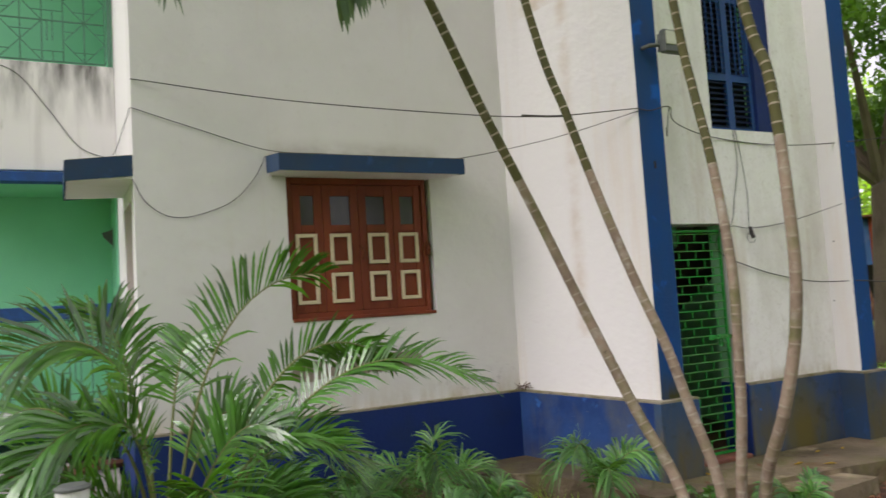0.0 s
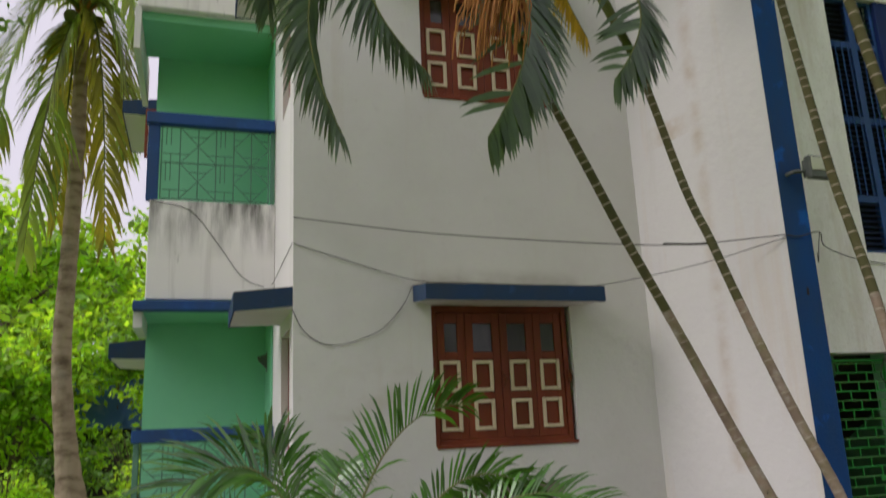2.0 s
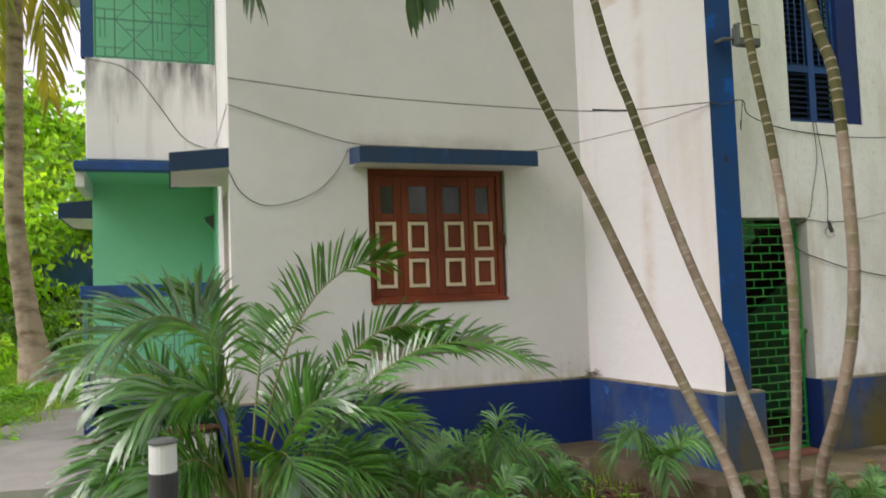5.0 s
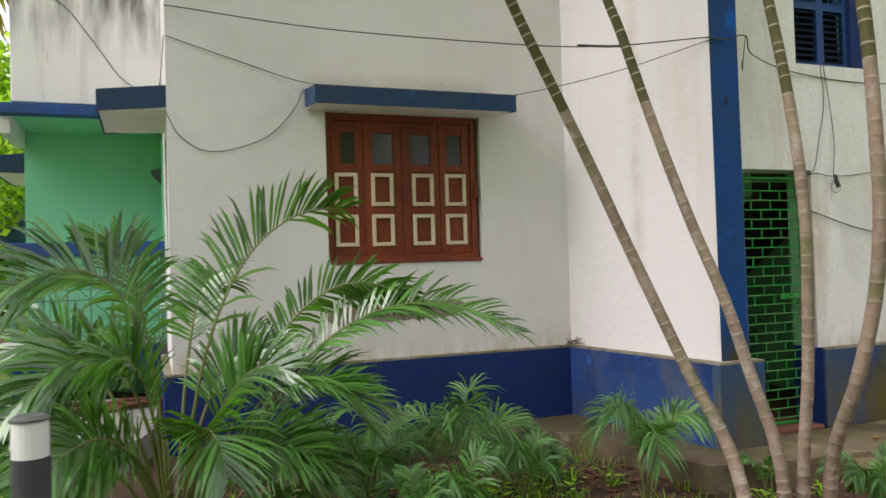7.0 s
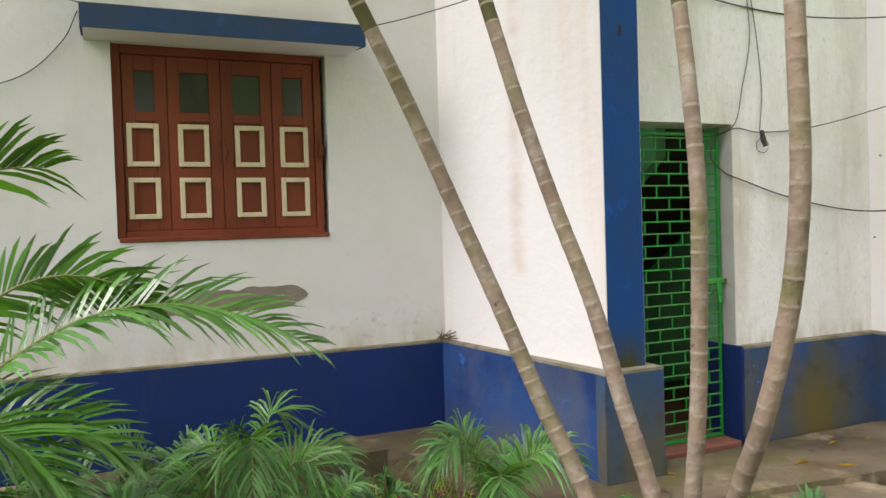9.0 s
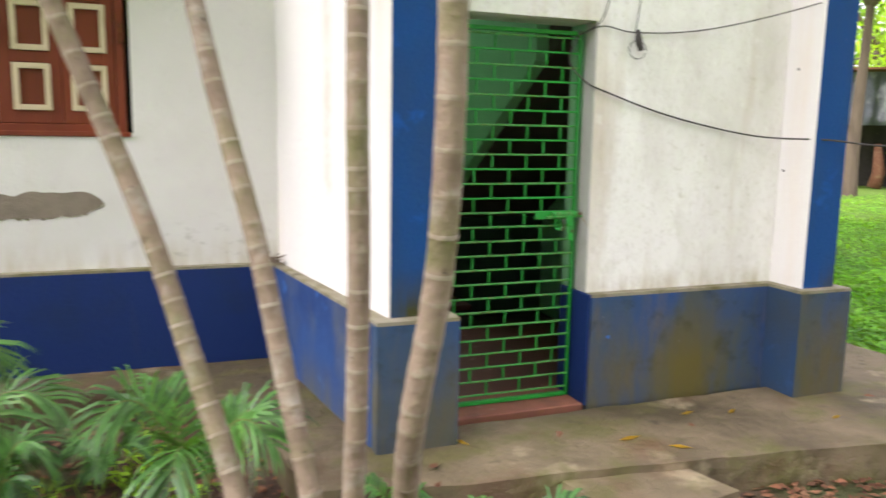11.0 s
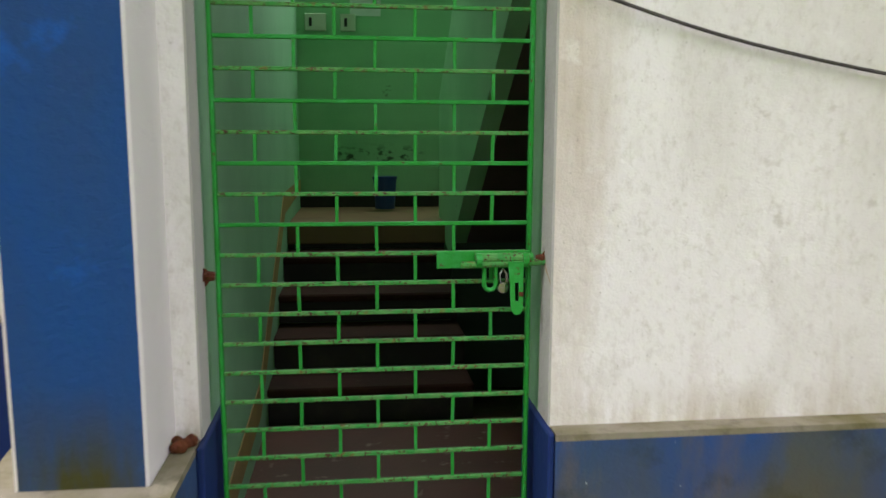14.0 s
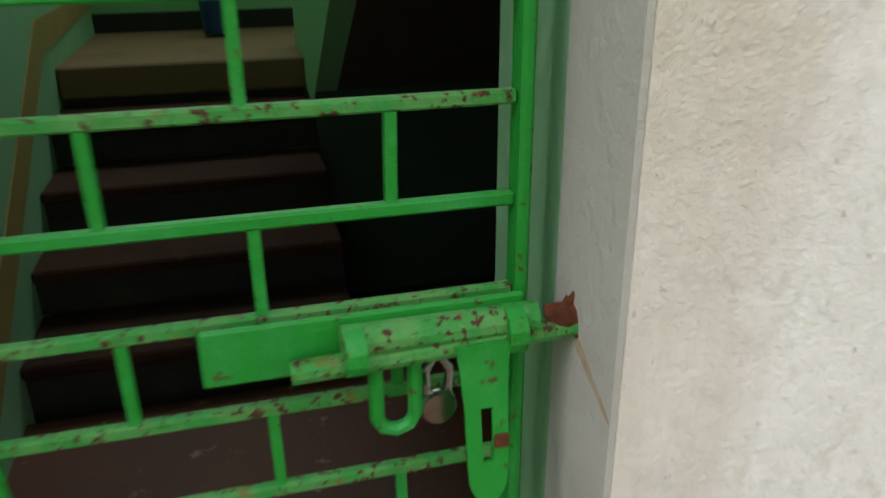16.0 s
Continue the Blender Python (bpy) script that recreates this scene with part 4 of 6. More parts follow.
def build_gate():
    g = thing("gate", ((GX0 + GX1) / 2, GY, 0.17), "closed green steel gate, bars in brick pattern, chipped and rusty", "gate")
    for x in (GX0, GX1):
        part("frame_bar", boxed(x - 0.005, x + 0.005, GY - 0.012, GY + 0.012, 0.165, 2.04, bevel=0.003), M_RAIL, g)
    for z in (0.175, 2.03):
        part("end_bar", boxed(GX0 + 0.01, GX1 - 0.01, GY - 0.012, GY + 0.012, z - 0.01, z + 0.01, bevel=0.002), M_RAIL, g)
    meshes = {}
    for k in range(-12, 14):
        worn = k % 2 == 0 or k > 0
        if worn not in meshes:
            meshes[worn] = finish(boxed(-(GX1 - GX0) / 2 + 0.005, (GX1 - GX0) / 2 - 0.005, -0.005, 0.005, -0.005, 0.005, bevel=0.0018), "cross_bar", M_RAIL_WORN if worn else M_RAIL)
        o = new("cross_bar", meshes[worn])
        o.parent = g
        o.location = Vector(((GX0 + GX1) / 2, GY, GZ - GS * k)) - g.location
    up = finish(boxed(-0.004, 0.004, -0.004, 0.004, -GS / 2 + 0.0046, GS / 2 - 0.0046), "short_bar", M_RAIL)
    for k in range(-12, 13):
        for c in ((1, 3, 5, 7) if k % 2 == 0 else (2, 4, 6)):
            o = new("short_bar", up)
            o.parent = g
            o.location = Vector((GX0 + GW * c, GY + 0.0005, GZ - GS * (k + 0.5))) - g.location
            o.rotation_euler = (0, radians(random.uniform(-1.5, 1.5)), 0)
    # the bolt with its hasp
    zb, yb = GZ - 0.006, GY - 0.022
    part("bolt_plate", boxed(7.458, 7.685, yb, yb + 0.006, zb - 0.030, zb + 0.012, bevel=0.002), M_RAIL, g, "green bolt plate with rust chips")
    part("bolt_tube", tube(bmesh.new(), [(7.550, yb - 0.008, zb - 0.004), (7.69, yb - 0.008, zb - 0.004)], 0.012, 12), M_RAIL_WORN, g)
    part("bolt_rod", tube(bmesh.new(), [(7.515, yb - 0.011, zb - 0.020), (7.725, yb - 0.011, zb - 0.014)], 0.0085, 10), M_RAIL_WORN, g, "sliding bolt, chipped paint")
    for x in (7.558, 7.672):
        part("bolt_collar", tube(bmesh.new(), [(x - 0.007, yb - 0.009, zb - 0.010), (x + 0.007, yb - 0.009, zb - 0.010)], 0.0185, 12), M_RAIL, g)
    ys = yb - 0.024
    bm = bmesh.new()
    foot = [(7.664, zb - 0.1065), (7.633, zb - 0.1065)] + [(7.6485 - 0.0145 * math.cos(math.pi * k / 10), zb - 0.120 - 0.019 * math.sin(math.pi * k / 10)) for k in range(11)]
    for outline in ([(7.626, zb - 0.012), (7.666, zb - 0.012), (7.665, zb - 0.030), (7.664, zb - 0.062), (7.632, zb - 0.062), (7.629, zb - 0.030)], [(7.632, zb - 0.062), (7.6435, zb - 0.062), (7.6445, zb - 0.1065), (7.633, zb - 0.1065)], [(7.6525, zb - 0.062), (7.664, zb - 0.062), (7.664, zb - 0.1065), (7.6525, zb - 0.1065)], foot):
        prism(bm, [(x, ys - 0.10 * max(0.0, zb - 0.03 - z), z) for x, z in outline], (0, 0.004, 0))
    part("hasp", bm, M_RAIL, g, "bent green hasp arm with a slot")
    part("hasp_rust", boxed(7.6531, 7.6634, ys - 0.0085, ys - 0.0050, zb - 0.094, zb - 0.084), M_RUST, g, "rust patch beside the slot")
    loop = [(7.573, zb - 0.02), (7.573, zb - 0.072), (7.578, zb - 0.080), (7.587, zb - 0.083), (7.596, zb - 0.080), (7.601, zb - 0.072), (7.601, zb - 0.02)]
    part("staple", tube(bmesh.new(), [(x, yb - 0.004, z) for x, z in loop], 0.0055, 8), M_RAIL, g, "green iron staple")
    return g


build_gate()


def build_padlock():
    zb = GZ - 0.06
    p = thing("padlock", (7.628, 5.10, zb - 0.04), "small chrome padlock hanging on the gate", "padlock")
    part("body", tube(bmesh.new(), [(7.622, 5.092, zb - 0.026), (7.622, 5.096, zb - 0.026), (7.623, 5.108, zb - 0.026), (7.623, 5.112, zb - 0.026)], [0.0125, 0.0145, 0.0145, 0.0125], 18), M_CHROME, p)
    part("shackle", tube(bmesh.new(), [(7.615, 5.10, zb - 0.018), (7.613, 5.098, zb + 0.006), (7.622, 5.096, zb + 0.020), (7.631, 5.098, zb + 0.006), (7.631, 5.10, zb - 0.013)], 0.0035, 8), M_CHROME, p)


build_padlock()


def rust_peg(x, y, z, d):
    peg = thing("rusty_anchor", (x, y, z), "rusty iron anchor in the gate's reveal", "anchor", "gate anchors")
    part("stub", tube(bmesh.new(), [(x - d * 0.03, y, z), (x, y - 0.004, z + 0.002), (x + d * 0.012, y, z)], [0.008, 0.012, 0.011], 8), M_RUST, peg)
    for k in range(7):
        a = k * 0.9
        part("flake", tube(bmesh.new(), [(x, y, z), (x - d * 0.012 + 0.004 * math.sin(a * 3), y + 0.017 * math.cos(a), z + 0.022 * math.sin(a))], [0.006, 0.002], 5), M_RUST, peg)


rust_peg(6.925, 5.095, 1.098, 1)
rust_peg(7.712, 5.082, GZ - 0.016, -1)
rust_peg(6.925, 5.095, 1.83, 1)

# things on the landing and the stairwell wall
bk = thing("bucket", (7.47, 8.68, 0.94), "blue plastic bucket on the landing", "bucket")
part("body", tube(bmesh.new(), [(7.47, 8.68, 0.94), (7.47, 8.68, 1.155)], [0.068, 0.083], 20), M_BUCKET, bk)
part("rim", tube(bmesh.new(), [(7.47, 8.68, 1.147), (7.47, 8.68, 1.165)], [0.088, 0.088], 20), M_BUCKET, bk)
for x, w in ((6.92, 0.15), (7.17, 0.11)):
    s = thing("switchboard", (x + w / 2, 8.99, 2.19), "cream electric switch plate on the green wall", "switch", "switch plates")
    part("plate", boxed(x, x + w, 8.978, 9, 2.19, 2.31, bevel=0.005), M_SWITCH, s)
    for k in range(3 if w > 0.15 else 1):
        part("rocker", boxed(x + 0.03 + 0.04 * k, x + 0.05 + 0.04 * k, 8.968, 8.98, 2.22, 2.28, bevel=0.003), M_BLACK, s)
for x, w in ((7.22, 0.36), (7.70, 0.30)):
    s = thing("meter_box", (x + w / 2, 8.98, 2.50), "grey green electric box high on the stairwell wall", "meter box", "meter boxes")
    part("case", boxed(x, x + w, 8.92, 9, 2.50, 2.60, bevel=0.006), M_GRILLE, s)
    part("lid", boxed(x + 0.02, x + w - 0.02, 8.91, 8.922, 2.51, 2.59, bevel=0.003), M_LAMP, s)
# white sheet put where the stairwell's back wall shines
solid("wall_shine_sheet", boxed(7.24, 7.46, 8.993, 8.998, 2.30, 2.43), M_OPAL, "white sheet for the pale shine on the green wall", "notice")

# closes the space under the flight; the shade there is in its colour
solid("wall_under_flight", wall(bmesh.new(), "x", 7.802, 8.80, 0.0, 0.93, 7.50, 7.60), M_UNDER, "green wall under the upper flight, coloured dark for the shade there", "wall", "structure")
solid("gate_sill", boxed(6.926, 7.706, Y_G - 0.05, Y_G + 0.262, 0.10, 0.162, bevel=0.006), M_REDSILL, "worn red cement sill under the gate", "sill", "structure")

bm = prism(bmesh.new(), [(7.7192, 5.074, GZ - 0.018), (7.7192, 5.070, GZ - 0.036), (7.7192, 5.044, GZ - 0.050), (7.7192, 5.012, GZ - 0.066), (7.7192, 5.012, GZ - 0.063), (7.7192, 5.050, GZ - 0.036)], (0.0004, 0, 0))
solid("rust_stain", bm, M_STAIN, "faint rust run on the grey reveal", "stain", "structure")

# ---- plants ----


def spline(pts, n):
    """A smooth line through the points, n steps a stretch."""
    p = [Vector(q) for q in pts]
    p = [p[0] * 2 - p[1]] + p + [p[-1] * 2 - p[-2]]
    out = []
    for i in range(1, len(p) - 2):
        a, b, c, d = p[i - 1:i + 3]
        for k in range(n):
            t = k / n
            out.append(0.5 * ((2 * b) + (c - a) * t + (2 * a - 5 * b + 4 * c - d) * t * t + (3 * b - a - 3 * c + d) * t ** 3))
    return out + [p[-2]]


def ringed_trunk(bm, pts, r0, r1, gap, green_from=99.0):
    """A palm stem of many joints with a pale proud scar between them. Materials: stem, scar, green upper stem."""
    line = spline(pts, 10)
    seg = [0.0]
    for a, b in zip(line, line[1:]):
        seg.append(seg[-1] + (b - a).length)
    total = seg[-1]

    def at(s):
        for i in range(len(seg) - 1):
            if seg[i + 1] >= s:
                return line[i].lerp(line[i + 1], (s - seg[i]) / max(1e-6, seg[i + 1] - seg[i]))
        return line[-1]
    s, pos, rad, kinds = 0.0, [], [], []
    while s < total:
        r = r0 + (r1 - r0) * (s / total) ** 0.7
        r *= 1 + 0.35 * math.exp(-s / 0.12)
        g = gap * random.uniform(0.6, 1.35)
        pos += [at(s), at(min(total, s + g * 0.45)), at(min(total, s + g - 0.011)), at(min(total, s + g - 0.008)), at(min(total, s + g - 0.003))]
        rad += [r * 1.005, r * random.uniform(0.97, 0.99), r * 1.0, r * 1.022, r * 1.018]
        z = at(s).z
        kinds += [2 if z > green_from else 0, 2 if z > green_from else 0, 1, 1, 1]
        s += g
    n0 = len(bm.faces)
    tube(bm, pos, rad, 10)
    bm.faces.ensure_lookup_table()
    for i in range(len(pos) - 1):
        for k in range(10):
            f = bm.faces[n0 + i * 10 + k]
            f.material_index = kinds[i]
            f.smooth = True


def frond_mesh(start, ctrl, tip, pairs, leaf_len, leaf_w, droop, bare=0.22, stem_r=0.009, one_sided=False, open_angle=55, hint=None, rise=False):
    """A feather leaf: an arching stem with two rows of narrow, drooping leaflets. Materials: leaflet, stem."""
    bm = bmesh.new()
    line = bez(start, ctrl, tip, 16)
    tube(bm, line, [stem_r * (1.05 - i / 16) + 0.0015 for i in range(17)], 5)
    for f in bm.faces:
        f.material_index = 1
    up = Vector((0, 0, 1))
    for i in range(pairs):
        t = bare + (1 - bare) * (i + 0.5) / pairs
        k = min(15, int(t * 16))
        p = line[k].lerp(line[k + 1], t * 16 - k)
        d = (line[k + 1] - line[k]).normalized()
        side = d.cross(up)
        if side.length < 0.15:
            side = d.cross(Vector((0.3, 1, 0)))
        if hint is not None:
            h = Vector(hint)
            side = h - d * h.dot(d)
        side.normalize()
        nrm = side.cross(d).normalized()
        if rise and nrm.z < 0:
            nrm = -nrm
        u = (t - bare) / (1 - bare)
        ln = leaf_len * (0.45 + 0.75 * math.sin(math.pi * min(1, 0.18 + 0.80 * u))) * random.uniform(0.85, 1.12)
        ang = radians(open_angle - 25 * u + random.uniform(-7, 7))
        for sgn in (-1, 1):
            if random.random() < 0.04 or (one_sided and sgn < 0 and random.random() < 0.85):
                continue
            way = (d * math.cos(ang) + side * sgn * math.sin(ang) + nrm * random.uniform(0.25, 0.5)).normalized()
            w = leaf_w * random.uniform(0.8, 1.15)
            dr = droop * random.uniform(0.7, 1.3)
            flat = way.cross(nrm).normalized() * w
            q1 = p + way * ln * 0.35 - up * dr * ln * 0.06
            q2 = p + way * ln * 0.70 - up * dr * ln * 0.28
            q3 = p + way * ln * 0.97 - up * dr * ln * 0.62
            v = [bm.verts.new(x) for x in (p - flat * 0.25, p + flat * 0.25, q1 + flat * 0.5, q1 - flat * 0.5, q2 + flat * 0.38, q2 - flat * 0.38, q3)]
            bm.faces.new((v[0], v[1], v[2], v[3]))
            bm.faces.new((v[3], v[2], v[4], v[5]))
            bm.faces.new((v[5], v[4], v[6]))
    return bm


def frond(parent, leaf_mat, *a, label="", **k):
    bm = frond_mesh(*a, **k)
    me = bpy.data.meshes.new("frond")
    bm.to_mesh(me)
    bm.free()
    me.materials.append(leaf_mat)
    me.materials.append(M_STEM)
    me.transform(Matrix.Translation(-parent.location))
    ob = new("frond", me)
    ob.parent = parent
    return tagged(ob, label)


PALMS = [
    ("slender palm leaning over the window, ringed grey-brown trunk", [(5.90, 3.74, -0.08), (5.877, 3.884, 0.4), (5.771, 4.061, 0.8), (5.656, 4.194, 1.2), (5.514, 4.284, 1.6), (5.358, 4.345, 2.0), (5.16, 4.36, 2.4), (4.953, 4.366, 2.8), (4.742, 4.343, 3.2), (4.45, 4.32, 3.75), (3.93, 4.3, 4.72)], 0.0382, 0.0270),
    ("slender leaning palm with a ringed brown trunk", [(6.10, 3.72, -0.08), (6.074, 3.754, 0.4), (6.014, 3.861, 0.8), (5.949, 3.96, 1.2), (5.865, 4.09, 1.6), (5.79, 4.21, 2.0), (5.73, 4.33, 2.4), (5.66, 4.43, 2.8), (5.58, 4.53, 3.2), (5.4, 4.70, 4.25), (5.1, 4.79, 5.05)], 0.0357, 0.0270),
    ("upright slender palm, mossy ringed trunk", [(6.23, 3.76, -0.08), (6.17, 3.67, 0.4), (6.166, 3.621, 0.8), (6.167, 3.602, 1.2), (6.158, 3.586, 1.6), (6.175, 3.64, 2.0), (6.205, 3.73, 2.4), (6.235, 3.84, 2.8), (6.25, 3.93, 3.2), (6.2, 4.08, 4.6), (6.17, 4.1, 4.9)], 0.0340, 0.0270),
    ("slender palm with a bowed pale ringed trunk", [(6.36, 3.72, -0.08), (6.302, 3.604, 0.4), (6.25, 3.40, 0.8), (6.28, 3.305, 1.2), (6.283, 3.255, 1.6), (6.285, 3.26, 2.0), (6.30, 3.29, 2.4), (6.31, 3.34, 2.8), (6.29, 3.44, 3.2), (6.15, 3.60, 4.8), (6.0, 3.7, 5.6)], 0.0373, 0.0297),
]
CROWNS = [
    # start, arch and tip of each leaf, the leaflets' length
    [((3.87, 4.3, 4.85), (2.56, 4.25, 4.55), (3.14, 4.22, 3.27), 0.33), ((3.87, 4.28, 4.85), (2.86, 4.2, 4.45), (3.66, 4.2, 3.68), 0.30), ((3.95, 4.25, 4.9), (4.62, 4.05, 4.25), (3.96, 4.06, 3.25), 0.52), ((3.87, 4.3, 4.85), (2.60, 4.3, 5.0), (2.75, 4.35, 4.05), 0.34), ((3.87, 4.3, 4.9), (3.9, 5.0, 5.9), (3.5, 5.6, 5.2), 0.34), ((3.87, 4.3, 4.9), (4.5, 3.7, 6.0), (4.9, 3.2, 5.6), 0.34), ((3.87, 4.3, 4.9), (3.2, 4.5, 6.1), (2.5, 4.6, 5.5), 0.36)],
    [((5.05, 4.8, 5.16), (5.78, 4.55, 4.75), (5.10, 4.5, 3.93), 0.51), ((5.05, 4.8, 5.16), (4.55, 4.6, 5.1), (4.95, 4.55, 4.25), 0.26), ((5.05, 4.8, 5.2), (5.0, 4.3, 5.5), (5.25, 4.1, 4.55), 0.28), ((5.05, 4.8, 5.2), (4.6, 4.4, 6.2), (4.1, 4.1, 5.7), 0.32), ((5.05, 4.8, 5.2), (5.6, 5.2, 6.3), (6.0, 5.6, 5.8), 0.3)],
    [((6.17, 4.1, 4.9), (5.9, 4.0, 5.5), (5.95, 3.95, 4.5), 0.28), ((6.17, 4.1, 4.9), (6.5, 4.2, 5.6), (6.42, 4.3, 4.75), 0.30), ((6.17, 4.1, 4.9), (6.0, 4.6, 5.9), (5.7, 5.0, 5.4), 0.3), ((6.17, 4.1, 4.9), (6.4, 3.6, 6.0), (6.7, 3.1, 5.5), 0.3)],
    [((6.0, 3.7, 5.6), (5.6, 3.6, 6.5), (5.1, 3.5, 5.9), 0.34), ((6.0, 3.7, 5.6), (6.4, 3.4, 6.5), (6.9, 3.1, 5.9), 0.34), ((6.0, 3.7, 5.6), (6.1, 4.2, 6.6), (6.2, 4.9, 6.0), 0.34), ((6.0, 3.7, 5.6), (5.9, 3.2, 6.6), (5.8, 2.6, 6.2), 0.34)],
]
random.seed(11)
for (label, pts, r0, r1), crown in zip(PALMS, CROWNS):
    palm = thing("palm", (pts[0][0], pts[0][1], 0.0), label, "palm", "clump of slender palms")
    bm = bmesh.new()
    ringed_trunk(bm, pts, r0, r1, 0.085, 2.3)
    me = bpy.data.meshes.new("trunk")
    bm.to_mesh(me)
    bm.free()
    for m in (M_TRUNK, M_RING, M_TRUNK_TOP):
        me.materials.append(m)
    me.transform(Matrix.Translation(-palm.location))
    tr = new("trunk", me)
    tr.parent = palm
    top, below = Vector(pts[-1]), Vector(pts[-2])
    part("crownshaft", tube(bmesh.new(), [below, below.lerp(top, 0.6), top, top + (top - below) * 0.35], [r1 * 1.15, r1 * 1.5, r1 * 1.2, r1 * 0.5], 10), M_STEM, palm, "smooth green crownshaft", smooth=True)
    for s, c, t, ln in crown:
        broad = ln > 0.5
        dry = s == (5.05, 4.8, 5.16) and ln < 0.3
        frond(palm, M_DRYFROND if dry else M_FROND_GREY, s, c, t, 95 if broad else 84, ln * (0.72 if broad else 0.76), 0.044 if broad else 0.024, 0.35 if broad else 0.95, bare=0.10, stem_r=0.012, open_angle=78 if broad else 52, one_sided=broad, hint=(1, 0.15, 0.1) if broad else (0.85, 0.5, 0.15), label="drying yellow-brown frond" if dry else "")
stalk = thing("flower_stalk", (4.1, 4.02, 3.6), "dry orange flower stalk hanging below the palm crown", "flower stalk")
for k in range(5):
    bm = bmesh.new()
    o = Vector((4.10, 4.02, 4.25))
    for j in range(26):
        a, r = random.uniform(0, 6.28), random.uniform(0.02, 0.26)
        e = o + Vector((r * math.cos(a) - 0.12, r * math.sin(a) * 0.7 - 0.05, -random.uniform(0.12, 0.58)))
        tube(bm, bez(o + Vector((0, 0, 0.0)), (o + e) / 2 + Vector((r * math.cos(a) * 0.7, r * math.sin(a) * 0.5, 0.10)), e, 4), 0.0045, 4)
    part("tassel", bm, M_ORANGE, stalk)

random.seed(5)
areca = thing("areca_palm", (3.1, 4.8, 0.1), "large bushy areca palm with arching green fronds", "palm")
UP, LEFT_UP, WIDE = (0.0, 0.55, 0.83), (-0.85, -0.35, 0.35), (0.1, 0.9, 0.4)
for s, c, t, ln, hint, single in [
        ((3.12, 4.80, 0.1), (3.24, 4.80, 1.85), (4.02, 4.75, 1.78), 0.38, LEFT_UP, True), ((3.18, 4.76, 0.1), (3.72, 4.70, 1.80), (4.40, 4.66, 1.22), 0.25, (-0.45, -0.3, 0.83), False),
        ((3.20, 4.74, 0.1), (3.93, 4.62, 1.72), (4.94, 4.52, 1.05), 0.34, (0.0, 0.8, 0.5), False), ((3.06, 4.80, 0.1), (3.06, 4.72, 2.12), (2.12, 4.60, 1.20), 0.40, UP, False),
        ((3.05, 4.75, 0.1), (2.95, 4.50, 1.55), (2.40, 4.40, 0.85), 0.34, UP, False), ((3.18, 4.70, 0.1), (3.60, 4.50, 1.38), (4.05, 4.42, 0.60), 0.36, WIDE, False),
        ((3.05, 4.70, 0.1), (2.85, 4.30, 1.15), (2.45, 4.05, 0.45), 0.32, UP, False), ((3.08, 4.84, 0.1), (2.98, 4.95, 1.75), (2.72, 5.05, 1.62), 0.32, LEFT_UP, False),
        ((3.16, 4.82, 0.1), (3.65, 4.85, 1.15), (4.25, 4.80, 0.62), 0.32, WIDE, False), ((3.10, 4.86, 0.1), (3.20, 5.20, 1.75), (3.45, 5.55, 1.35), 0.30, None, False),
        ((3.02, 4.82, 0.1), (2.70, 5.00, 1.55), (2.20, 5.25, 0.95), 0.32, UP, False), ((3.14, 4.74, 0.1), (3.50, 4.45, 1.0), (3.85, 4.25, 0.35), 0.32, WIDE, False),
        ((3.04, 4.78, 0.1), (2.70, 4.70, 1.25), (2.15, 4.62, 0.55), 0.32, UP, False), ((3.08, 4.70, 0.1), (2.90, 4.40, 0.95), (2.62, 4.22, 0.55), 0.34, WIDE, False),
        ((3.12, 4.70, 0.1), (3.20, 4.35, 1.05), (3.30, 4.10, 0.55), 0.36, (0.9, 0.2, 0.2), False), ((3.10, 4.76, 0.1), (3.35, 4.60, 1.10), (3.62, 4.52, 0.95), 0.34, UP, False),
        ((3.06, 4.72, 0.1), (3.00, 4.55, 1.20), (2.80, 4.45, 1.05), 0.34, UP, False), ((3.14, 4.70, 0.1), (3.40, 4.38, 0.80), (3.66, 4.20, 0.52), 0.34, WIDE, False),
        ((3.02, 4.74, 0.1), (2.75, 4.55, 0.85), (2.35, 4.45, 0.62), 0.33, WIDE, False), ((3.10, 4.82, 0.1), (3.30, 4.92, 1.20), (3.62, 4.98, 0.98), 0.32, UP, False)]:
    frond(areca, M_FROND, s, c, t, 44, ln * 0.98, 0.021, 0.45, bare=0.38, stem_r=0.010, hint=hint, one_sided=single, rise=True)
random.seed(15)
for k in range(9):
    a = 0.9 * k
    e = Vector((3.1 + 0.22 * math.cos(a), 4.78 + 0.16 * math.sin(a), random.uniform(0.35, 0.7)))
    part("cane", tube(bmesh.new(), bez((3.1 + 0.09 * math.cos(a), 4.78 + 0.08 * math.sin(a), 0.0), (3.1 + 0.1 * math.cos(a), 4.78, 0.4), e, 6), [0.017, 0.016, 0.015, 0.014, 0.012, 0.010, 0.007], 7), M_STEM, areca, smooth=True)


